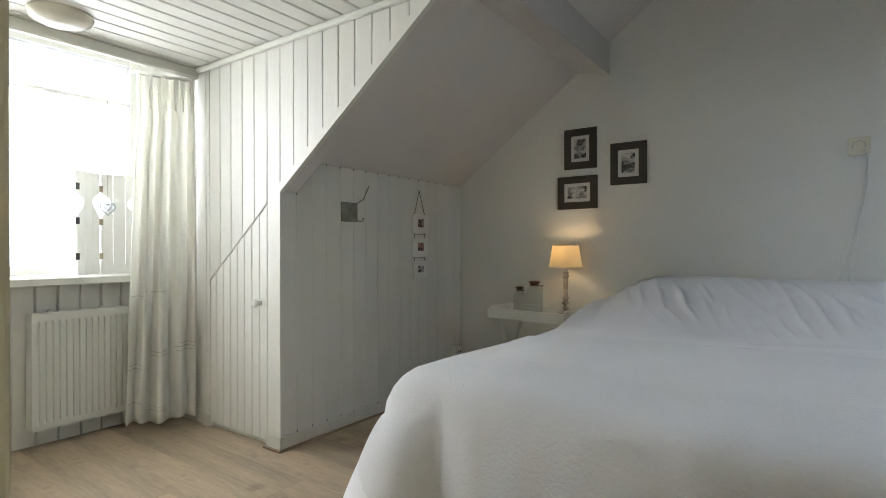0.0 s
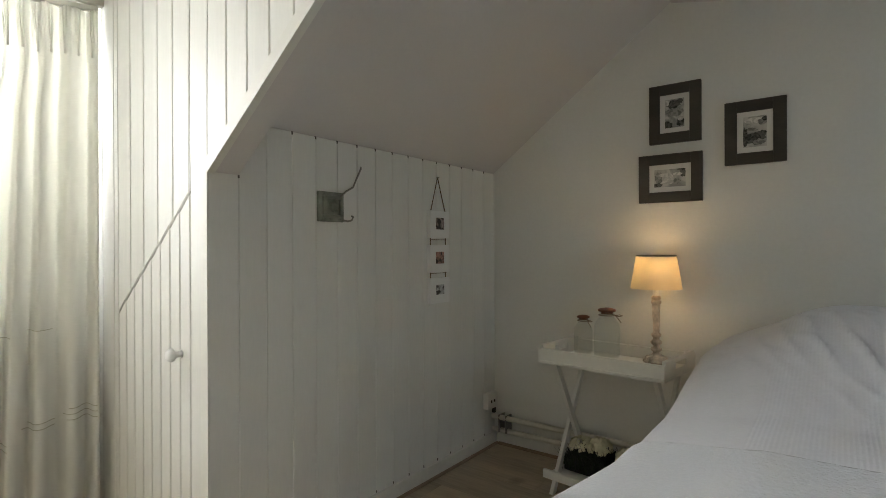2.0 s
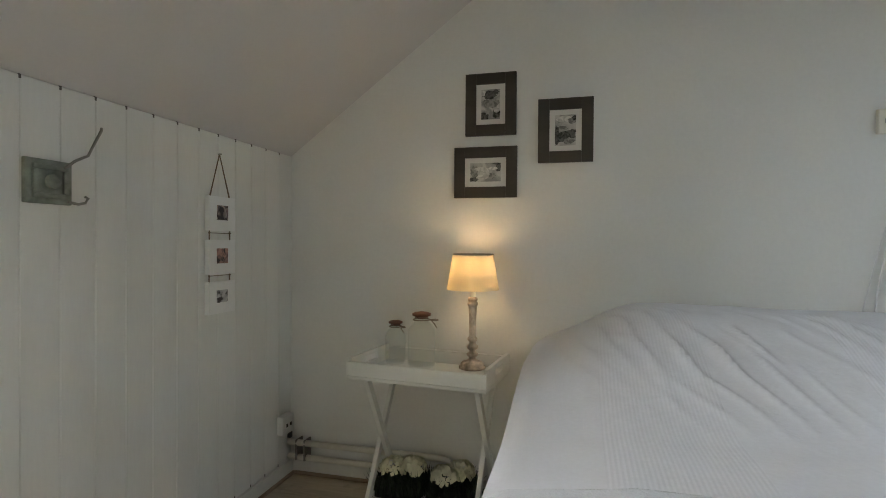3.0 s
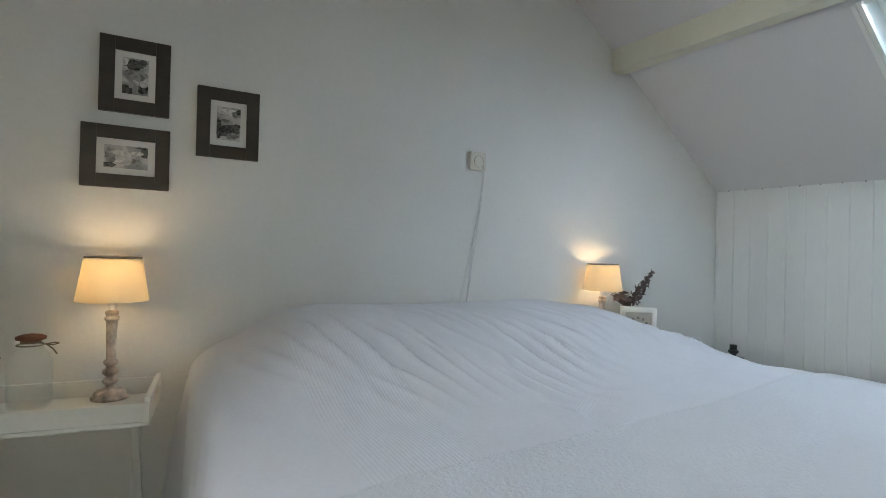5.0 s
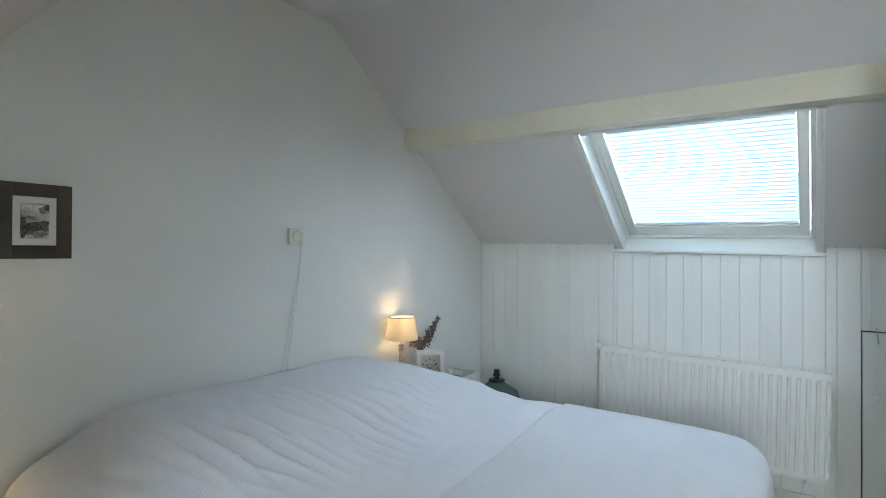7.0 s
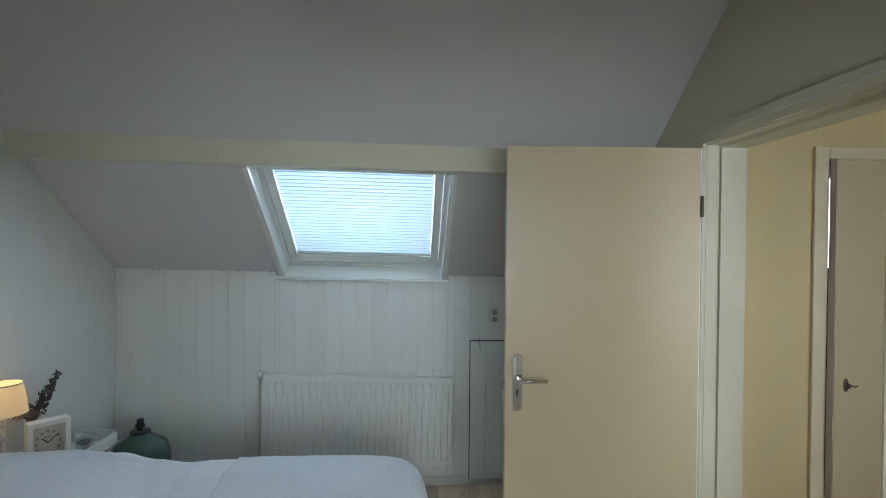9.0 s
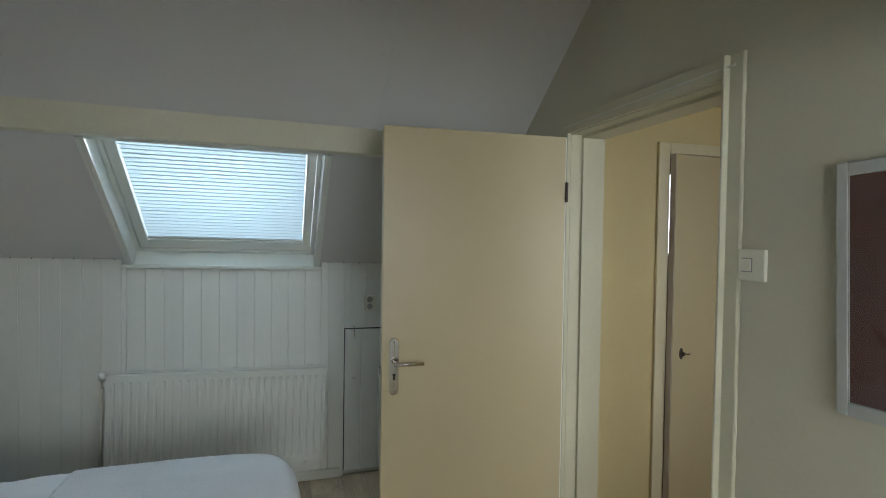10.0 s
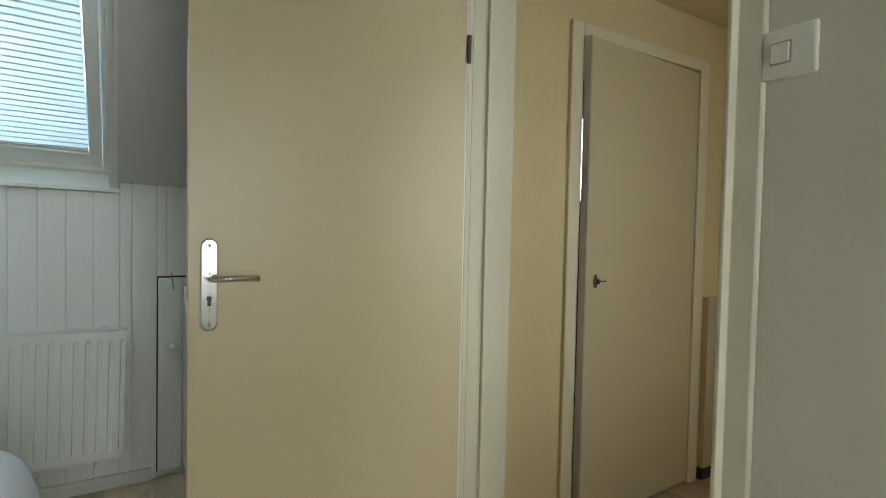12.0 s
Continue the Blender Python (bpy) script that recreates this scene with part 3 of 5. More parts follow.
def shutter_panel(y_from, y_to, x_from, x_to, half, hinge_metal):
    """A narrow plank shutter between two upright edges, with half a heart cut from its edges."""
    w = math.hypot(y_to - y_from, x_to - x_from)
    th = thing("window_shutter", Matrix.Translation((x_from, y_from, 0.829)) @ Matrix.Rotation(math.atan2(y_to - y_from, x_to - x_from), 4, "Z"),
               "narrow white plank window shutter with a heart cut out", "shutter", "shutters in the dormer window")
    n = 3
    for i in range(n):
        a, b = w * i / n + 0.0008, w * (i + 1) / n - 0.0008
        segs = 40
        bm = bmesh.new()
        lo, hi = [], []

        def clip(u, z):
            # edge of the heart: an edge plank gives way where the heart lies
            d = u if i == 0 else w - u
            zz = (z - 0.385) / 0.055
            r = 0.0
            if -1.25 < zz < 1.0:
                r = 0.05 * (math.sqrt(max(0, 1 - zz * zz)) ** 0.8 if zz > 0 else (1 + zz / 1.25))
            if half and (i == 0 or i == n - 1) and d < r:
                return (r if i == 0 else w - r)
            return u

        rows_ = []
        for k in range(segs + 1):
            z = 0.56 * k / segs
            ua, ub = clip(a, z), clip(b, z)
            ua, ub = min(ua, b - 0.002), max(ub, a + 0.002)
            rows_.append([bm.verts.new((u, t, z)) for u, t in ((ua, -0.008), (ub, -0.008), (ub, 0.008), (ua, 0.008))])
        for r0, r1 in zip(rows_, rows_[1:]):
            for q in range(4):
                e = (q + 1) % 4
                bm.faces.new((r0[q], r0[e], r1[e], r1[q]))
        bm.faces.new(rows_[0])
        bm.faces.new(rows_[-1])
        part("plank", bm, PLANK, th)
    for z in (0.10, 0.29, 0.475):
        part("hinge", boxes((w - 0.012, w + 0.010, 0.0085, 0.012, z - 0.018, z + 0.018)), hinge_metal, th, "small metal hinge")
    return th


shutter_panel(-1.72, -1.885, -1.12, -1.185, True, CHROME)
shutter_panel(-1.895, -2.03, -1.185, -1.12, True, BLACK)

hd = thing("heart_ornament", pose(-1.07, -1.895, 1.19), "pale blue wicker heart hanging before the shutters", "ornament")
bm = bmesh.new()
hp = []
for k in range(28):
    a = 2 * math.pi * k / 28
    hp.append((0.0024 * 16 * math.sin(a) ** 3, 0.0024 * (13 * math.cos(a) - 5 * math.cos(2 * a) - 2 * math.cos(3 * a) - math.cos(4 * a))))
tube([(0, p[0], p[1]) for p in hp + hp[:1]], 0.004, 6, bm)
for s in (-0.6, -0.3, 0, 0.3, 0.6):
    tube([(0.002, 0.03 * s - 0.012, -0.022 + 0.02 * abs(s)), (0.002, 0.03 * s + 0.012, 0.026)], 0.002, 5, bm)
    tube([(-0.002, 0.03 * s + 0.012, -0.022 + 0.02 * abs(s)), (-0.002, 0.03 * s - 0.012, 0.026)], 0.002, 5, bm)
part("wicker_heart", bm, mat("pale_blue_wicker", (0.35, 0.42, 0.45), 0.8), hd)
part("string", tube([(0, 0, 0.012), (0, 0, 0.60)], 0.001, 5), TWINE, hd)

# ---- curtain ----
cu = thing("curtain", pose(-0.715, -1.595, 0.0, 0, 0, -22), "cream linen curtain with pinch pleats, drawn aside", "curtain")


def curtain_point(s, f):
    """A point of the cloth: s from the cheek outwards, f from hem to heading."""
    width = 0.335 - 0.055 * f
    if 0.80 < f < 0.955:
        width -= 0.012 * math.sin(math.pi * (f - 0.80) / 0.155)
    ph = 2 * math.pi * (s * 4.3 + 0.16 * math.sin(6.3 * s + 1.4 * f) + 0.04 * math.sin(11 * s))
    deep = 0.028 - 0.010 * max(0.0, min(1.0, (f - 0.84) / 0.08))
    fold = math.sin(ph)
    fold = math.copysign(abs(fold) ** 0.9, fold)
    x = deep * fold + 0.003 * math.sin(2.1 * ph + 2 * f) + 0.02 * (1 - f)
    if f > 0.9:
        x -= 0.012 * abs(math.cos(math.pi * s * 7)) ** 10 * min(1, (f - 0.9) / 0.03)
    return Vector((x, -s * width - 0.004, 0.05 + 1.84 * f))


bm = bmesh.new()
NZ, NY = 48, 170
grid = []
for k in range(NZ + 1):
    grid.append([bm.verts.new(curtain_point(i / NY, k / NZ) + Vector((0, 0, 0.010 * math.sin(9 * i / NY) if k == 0 else 0))) for i in range(NY + 1)])
for a, b in zip(grid, grid[1:]):
    for i in range(NY):
        bm.faces.new((a[i], a[i + 1], b[i + 1], b[i]))
cl = part("cloth", bm, CURTAIN, cu, "", 0, True)
so = cl.modifiers.new("thickness", "SOLIDIFY")
so.thickness = 0.002
THREAD = mat("drawn_thread_line", (0.58, 0.55, 0.45), 0.9)
for s0, s1, z in ((0.02, 0.30, 0.42), (0.02, 0.34, 0.44), (0.02, 0.28, 0.46), (0.42, 0.70, 0.40), (0.42, 0.66, 0.42), (0.80, 0.98, 0.34), (0.80, 0.98, 0.36), (0.45, 0.7, 0.13), (0.78, 0.98, 0.16),
                  (0.45, 0.7, 0.11), (0.80, 0.98, 0.72), (0.45, 0.68, 0.74)):
    pts = [curtain_point(s0 + (s1 - s0) * i / 24, (z - 0.05) / 1.84) + Vector((0.0015, 0, 0)) for i in range(25)]
    part("drawn_thread", tube(pts, 0.0012, 4), THREAD, cu)
for i in range(7):
    c0, c1 = curtain_point((i + 0.5) / 7, 0.915), curtain_point((i + 0.5) / 7, 0.995)
    bm = bmesh.new()
    for dy in (-0.0045, 0.0045):
        tube([(c0.x + 0.010, c0.y + dy * 0.25, c0.z - 0.02), (c0.x + 0.016, c0.y + dy * 0.3, c0.z), (c1.x + 0.018, c1.y + dy, c1.z - 0.05), (c1.x + 0.018, c1.y + dy * 1.1, c1.z)], 0.0024, 8, bm)
    part("pinch_pleat", bm, CURTAIN, cu, "", 0, True)
part("curtain_rail", boxes((-0.012, 0.012, -0.30, -0.004, 1.888, 1.906)), TRIM, cu, "white curtain rail", 0.003)


# ---- radiators ----
def radiator(m, width, z0, z1, label, n, depth):
    """A panel radiator along its own x axis, facing -y, with pressed flutes, top grille and side covers."""
    r = thing("radiator", m, label, "radiator")
    bm = bmesh.new()
    pitch = width / n
    cols = []
    for i in range(n):
        for f_, d in ((0.0, 0.0), (0.52, 0.0), (0.62, 0.009), (0.88, 0.009), (0.98, 0.0)):
            cols.append((pitch * (i + f_), d))
    cols.append((width, 0.0))
    zs = [(z0, 0), (z0 + 0.03, 0), (z0 + 0.045, 1), (z1 - 0.045, 1), (z1 - 0.03, 0), (z1, 0)]
    g = [[bm.verts.new((x, -0.092 + depth * d * on, z)) for x, d in cols] for z, on in zs]
    for a, b in zip(g, g[1:]):
        for i in range(len(cols) - 1):
            bm.faces.new((a[i], a[i + 1], b[i + 1], b[i]))
    part("front_panel", bm, RAD, r, "", 0, False)
    part("side_cover", boxes((-0.004, 0.0, -0.093, -0.012, z0, z1 + 0.004)), RAD, r)
    part("side_cover", boxes((width, width + 0.004, -0.093, -0.012, z0, z1 + 0.004)), RAD, r)
    bars = [(0, width, -0.093, -0.082, z1, z1 + 0.006), (0, width, -0.022, -0.012, z1, z1 + 0.006), (0, width, -0.064, -0.040, z1 - 0.006, z1 + 0.002)]
    part("top_grille", boxes(*bars), RAD, r)
    part("back_panel", boxes((0, width, -0.03, -0.02, z0, z1 - 0.01)), RAD, r)
    for x in (0.16 * width, 0.55 * width, 0.93 * width):
        part("bracket", boxes((x - 0.01, x + 0.01, -0.018, 0.0, z1 - 0.02, z1 + 0.014)), WHITEPL, r, "", 0.003)
    return r


rad_e = radiator(pose(EX - 0.008, -0.967, 0, 0, 0, -90) @ Matrix.Rotation(radians(1.2), 4, "Y"), 1.213, 0.195, 0.768, "white fluted panel radiator under the skylight", 28, 0.7)
part("valve", tube([(-0.035, -0.05, 0.745), (-0.035, -0.05, 0.785)], 0.018, 14), WHITEPL, rad_e, "white valve head", 0, True)
part("valve_body", tube([(0.0, -0.05, 0.735), (-0.035, -0.05, 0.735), (-0.035, -0.05, 0.70)], 0.011, 10), PIPE, rad_e, "", 0, True)
part("supply_pipe", tube([(-0.035, -0.05, 0.71), (-0.035, -0.05, 0.0)], 0.008, 10), PIPE, rad_e, "", 0, True)
part("drain_cock", tube([(1.11, -0.055, 0.196), (1.11, -0.055, 0.172), (1.11, -0.066, 0.168)], 0.005, 8), PIPE, rad_e, "small painted drain cock", 0, True)
radiator(pose(-1.034, -2.275, 0, 0, 0, 90), 0.60, 0.095, 0.652, "white fluted panel radiator under the dormer sill", 21, 0.9)

# ---- skylight ----
sk = tagged(new("window_2"), "white framed roof window with a pleated blind drawn", "window", "", "structure")
part("lining", on_slope(boxes((SY0, SY0 + 0.018, SU0, SU1, -0.012, 0.15), (SY1 - 0.018, SY1, SU0, SU1, -0.012, 0.15), (SY0 + 0.018, SY1 - 0.018, SU1 - 0.018, SU1, 0.0, 0.15))), TRIM, sk, "", 0.002)
part("lining_edge", on_slope(boxes((SY0 - 0.016, SY0 - 0.001, SU0, SU1, -0.014, -0.002), (SY1 + 0.001, SY1 + 0.016, SU0, SU1, -0.014, -0.002))), TRIM, sk, "white edge bead")
part("window_sill", on_slope(boxes((SY0, SY1, SU0 - 0.016, SU0, -0.03, 0.15))), TRIM, sk)
bm = boxes((EX - 0.022, EX + 0.03, -2.172, -1.032, 1.386, 1.404))
for v in bm.verts:
    v.co.z += DROP * (v.co.y + 1.03)
part("sill_nosing", bm, TRIM, sk, "", 0.004)
a0, a1, u0, u1 = SY0 + 0.018, SY1 - 0.018, SU0 + 0.002, SU1 - 0.02
part("window_frame", on_slope(boxes((a0, a0 + 0.022, u0, u1, 0.095, 0.15), (a1 - 0.022, a1, u0, u1, 0.095, 0.15), (a0 + 0.022, a1 - 0.022, u0, u0 + 0.02, 0.095, 0.15))), TRIM, sk, "", 0.003)
part("sash", on_slope(boxes((a0 + 0.026, a0 + 0.075, u0 + 0.024, u1, 0.11, 0.16), (a1 - 0.075, a1 - 0.026, u0 + 0.024, u1, 0.11, 0.16), (a0 + 0.075, a1 - 0.075, u0 + 0.026, u0 + 0.102, 0.11, 0.16))), TRIM, sk, "", 0.003)
p = part("pane", on_slope(boxes((a0 + 0.07, a1 - 0.07, u0 + 0.05, u1, 0.150, 0.156))), PANE, sk)
p.visible_shadow = False
bm = bmesh.new()
n = 60
prev = None
for i in range(n + 1):
    u = u0 + 0.104 + (u1 - u0 - 0.110) * i / n
    nn = 0.128 + (0.0 if i % 2 else 0.008)
    cur = (bm.verts.new((a0 + 0.079, u, nn)), bm.verts.new((a1 - 0.079, u, nn)))
    if prev:
        bm.faces.new((prev[0], prev[1], cur[1], cur[0]))
    prev = cur
part("pleated_blind", on_slope(bm), BLIND, sk, "white pleated blind")
# thin strips that draw each pleat's shade line on the blind
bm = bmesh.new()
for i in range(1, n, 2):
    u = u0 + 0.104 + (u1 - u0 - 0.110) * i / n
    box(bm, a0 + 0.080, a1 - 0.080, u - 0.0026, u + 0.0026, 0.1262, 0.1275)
part("blind_pleat_lines", on_slope(bm), PLEAT_SHADE, sk, "darker strips painting the shade of the blind's pleats")
part("blind_rail", on_slope(boxes((a0 + 0.078, a1 - 0.078, u0 + 0.102, u0 + 0.114, 0.122, 0.14))), TRIM, sk, "", 0.002)
part("flashing", on_slope(boxes((SY0 - 0.03, SY0 + 0.0, SU0 - 0.06, SU1 + 0.03, 0.131, 0.17), (SY1, SY1 + 0.03, SU0 - 0.06, SU1 + 0.03, 0.131, 0.17), (SY0, SY1, SU0 - 0.06, SU0 - 0.017, 0.0, 0.17), (SY0, SY1, SU1 + 0.002, SU1 + 0.03, 0.131, 0.17))), SHELL, sk)

# ---- bed ----
bed = thing("bed", pose(0, 0, 0), "double bed under a white ribbed bedspread and fleece blanket", "bed")
part("box_spring", boxes((1.2, 2.83, -1.82, -0.06, 0.0, 0.34)), MATTRESS, bed, "", 0.02)
part("mattress", boxes((1.2, 2.83, -1.82, -0.06, 0.341, 0.50)), MATTRESS, bed, "", 0.04)
BX0, BX1, BY0, BY1 = 1.09, 2.93, -2.03, -0.035


def bed_top(x, y):
    """Height of the covers: flat at the foot, swelling over the pillows, sinking towards the sides."""
    h = 0.61 + 0.02 * min(1, max(0, (y + 2.05) / 1.0))
    p_ = max(0.0, min(1.0, (y + 0.98) / 0.62))
    p_ = p_ * p_ * (3 - 2 * p_)
    side = min(1.0, max(0.0, min(x - 1.06, 2.96 - x) / 0.42))
    side = side * side * (3 - 2 * side)
    low = 0.35 + 0.25 * min(1.0, max(0.0, (x - 2.0) / 0.6))
    h += p_ * 0.185 * (low + (1 - low) * side)
    h += 0.022 * min(1.0, max(0.0, (x - 2.0) / 0.7)) * min(1.0, max(0.0, (-y - 0.7) / 0.4))
    h -= 0.035 * (1 - min(1.0, max(0.0, min(x - 1.06, 2.96 - x, y + 2.05) / 0.28)))
    h += 0.012 * noise.noise((x * 2.1, y * 1.7, 0.3)) + 0.004 * noise.noise((x * 6, y * 5, 4))
    h += 0.024 * min(1.0, max(0.0, (x - 2.2) / 0.5)) * min(1.0, max(0.0, (-y - 0.45) / 0.4))
    # crumpled pleats in front of the pillows
    w = math.exp(-((y + 0.60 + 0.07 * math.sin(3 * x)) / 0.24) ** 2)
    s_ = math.sin(46 * x + 17 * y + 4.2 * noise.noise((x * 2.5, y * 3, 8)))
    t_ = math.sin(25 * x + 10 * y + 3.4 * noise.noise((x * 2.0, y * 4, 5)))
    h += w * 0.024 * ((1 - abs(s_)) ** 2.2 - 0.2) * max(0.0, min(1.0, 0.25 + 1.5 * noise.noise((x * 4, y * 3, 2))))
    h += w * 0.026 * ((1 - abs(t_)) ** 2.6 - 0.2) * max(0.0, min(1.0, 0.1 + 1.5 * noise.noise((x * 5, y * 4, 11))))
    h += w * 0.010 * abs(noise.noise((x * 9, y * 5, 6)))
    w2 = math.exp(-((y + 1.0) / 0.12) ** 2) * (x > 1.9)
    h += w2 * 0.003 * math.sin(40 * y + 6 * noise.noise((x * 2, y * 4, 3)))
    return h


def settle(q):
    """The covers lie askew: wider towards the foot, the foot edge not quite square."""
    k = max(0.0, min(1.0, (-q.y - 0.2) / 1.3))
    j = max(0.0, min(1.0, (-q.y - 1.35) / 0.55))
    q.x += -0.075 * j * max(0.0, (2.0 - q.x) / 0.9) + 0.085 * k * max(0.0, (q.x - 2.0) / 0.9)
    q.y += (0.085 * max(0.0, min(1.0, (1.9 - q.x) / 0.8)) + 0.045 * max(0.0, min(1.0, (q.x - 1.7) / 0.9))) * max(0.0, -q.y - 1.2) / 0.8
    return q


def drape(offset, hem, ymax, seed):
    """The covers as one cloth: the top, a rounded edge, and sides that fall in folds and flare out."""
    bm = bmesh.new()
    cx, cy = (BX0 + BX1) / 2, (BY0 + BY1) / 2
    hx, hy = (BX1 - BX0) / 2, (BY1 - BY0) / 2
    N = 420
    R = 0.17
    ring_out = []
    per = []
    for i in range(N):
        a = 2 * math.pi * i / N
        # rounded rectangle by a superellipse direction
        e = 0.16
        c, s = math.cos(a), math.sin(a)
        x = cx + hx * math.copysign(abs(c) ** e, c)
        y = cy + hy * math.copysign(abs(s) ** e, s)
        ring_out.append((x, y))
    # even spacing along the outline
    pts = [Vector(p) for p in ring_out]
    L = [0]
    for i in range(N):
        L.append(L[-1] + (pts[(i + 1) % N] - pts[i]).length)
    even = []
    j = 0
    for i in range(N):
        t = L[-1] * i / N
        while L[j + 1] < t:
            j += 1
        f = (t - L[j]) / max(1e-6, L[j + 1] - L[j])
        even.append(pts[j].lerp(pts[(j + 1) % N], f))
    rings = []
    C = Vector((cx, cy))
    tops = [0.0] + [i / 70 for i in range(2, 71)]
    centre = bm.verts.new((cx, cy, bed_top(cx, cy) + offset))
    for f in tops[1:]:
        ring = []
        for p in even:
            q = C + (p - C) * (f * (1 - 0.07))
            h = bed_top(q.x, q.y) + offset
            q = settle(q)
            ring.append(bm.verts.new((q.x, q.y, h)))
        rings.append(ring)
    steps = 22
    for k in range(1, steps + 1):
        f = k / steps
        ring = []
        for i, p in enumerate(even):
            q0 = C + (p - C) * 0.93
            nrm = (p - C)
            nx = max(0.0, abs(nrm.x) / hx - 0.86) / 0.14 * math.copysign(1, nrm.x)
            ny = max(0.0, abs(nrm.y) / hy - 0.86) / 0.14 * math.copysign(1, nrm.y)
            d = Vector((nx, ny))
            d = d.normalized() if d.length > 1e-4 else nrm.normalized()
            zt = bed_top(q0.x, q0.y) + offset
            s = L[-1] * i / N
            corner = abs(d.x * d.y) * 2
            foot = max(0.0, -d.y)
            near = min(1.0, max(0.0, (-1.3 - q0.y) / 0.5))
            bulge = max(0.0, -d.x) * (0.175 * near + 0.115 * corner)
            if f < 0.28:
                a = f / 0.28 * math.pi / 2
                o = math.sin(a) * (0.085 + 0.40 * bulge)
                z = zt - (1 - math.cos(a)) * (0.075 + 0.42 * bulge)
                wave = 0
            else:
                g = (f - 0.28) / 0.72
                z = (zt - 0.075 - 0.42 * bulge) * (1 - g) + hem * g
                o = 0.085 + 0.40 * bulge + ((0.05 if d.x > 0 else 0.018) * (1 - foot) + 0.022 * foot) * g ** 0.62 + 0.68 * bulge * g ** 0.75 + offset
                wave = (1 - 0.55 * foot * (1 - corner)) * g ** 0.6 * (0.014 + 0.022 * corner) * math.sin(s * 42 + 3 * noise.noise((s * 1.3, seed, 0))) + g * 0.012 * noise.noise((s * 6, seed, g))
            q = q0 + d * (o + wave)
            if d.y > 0.5:
                q.y = min(q.y, -0.012)
            q.y = min(q.y, -0.012)
            q = settle(q)
            ring.append(bm.verts.new((q.x, q.y, z)))
        rings.append(ring)
    for i in range(N):
        bm.faces.new((centre, rings[0][i], rings[0][(i + 1) % N]))
    for a, b in zip(rings, rings[1:]):
        for i in range(N):
            e = (i + 1) % N
            bm.faces.new((a[i], b[i], b[e], a[e]))
    if ymax is not None:
        geom = bm.verts[:] + bm.edges[:] + bm.faces[:]
        bmesh.ops.bisect_plane(bm, geom=geom, plane_co=(2.0, ymax, 0), plane_no=(-0.04, 1, 0.0), clear_outer=True)
    return bm


part("bedspread", drape(0.0, 0.10, None, 1.0), SPREAD, bed, "white ribbed cotton bedspread", 0, True)
fl = part("fleece_blanket", drape(0.005, 0.06, -1.19, 5.0), FLEECE, bed, "thick white fleece blanket over the foot end", 0, True)
so = fl.modifiers.new("thickness", "SOLIDIFY")
so.thickness, so.offset = 0.004, 1.0

# ---- bedside tray tables ----
def tray_table(m, label):
    t = thing("tray_table", m, label, "side table", "tray tables beside the bed")
    w, d, z = 0.52, 0.325, 0.540
    tray = part("tray", boxes((0, w, 0, d, z, z + 0.012)), WHITEWOOD, t, "", 0.002)
    for y in (0.0, d - 0.014):
        part("tray_side", boxes((0, w, y, y + 0.014, z + 0.0122, z + 0.062)), WHITEWOOD, tray, "", 0.002)
    for x in (0.0, w - 0.014):
        part("tray_end", boxes((x, x + 0.014, 0.014, 0.11, z + 0.012, z + 0.075), (x, x + 0.014, d - 0.11, d - 0.014, z + 0.012, z + 0.075),
                               (x, x + 0.014, 0.11, d - 0.11, z + 0.012, z + 0.034), (x, x + 0.014, 0.11, d - 0.11, z + 0.058, z + 0.075)), WHITEWOOD, tray, "end with a hand slot", 0.002)
    for x in (0.045, w - 0.063):
        for s in (1, -1):
            bm = bmesh.new()
            y0, y1 = (0.02, d - 0.02) if s > 0 else (d - 0.02, 0.02)
            xx = x + (0.0 if s > 0 else 0.019)
            dy = 0.014
            v = [bm.verts.new(q) for q in ((xx, y0 - dy, 0), (xx + 0.017, y0 - dy, 0), (xx + 0.017, y0 + dy, 0), (xx, y0 + dy, 0),
                                           (xx, y1 - dy, z), (xx + 0.017, y1 - dy, z), (xx + 0.017, y1 + dy, z), (xx, y1 + dy, z))]
            for f in ((3, 2, 1, 0), (4, 5, 6, 7), (0, 1, 5, 4), (1, 2, 6, 5), (2, 3, 7, 6), (3, 0, 4, 7)):
                bm.faces.new([v[i] for i in f])
            part("leg", bm, WHITEWOOD, t, "", 0.002)
    part("lower_shelf", boxes((0.02, w - 0.02, 0.045, d - 0.045, 0.062, 0.072), (0.0, w, 0.03, 0.045, 0.05, 0.085), (0.0, w, d - 0.045, d - 0.03, 0.05, 0.085)), WHITEWOOD, t, "", 0.002)
    return t


table = tray_table(pose(0.443, -0.381, 0, 0, 0, -6.3), "white folding tray table with crossed legs beside the bed")
copy_thing(table, pose(2.94, -0.345, 0))


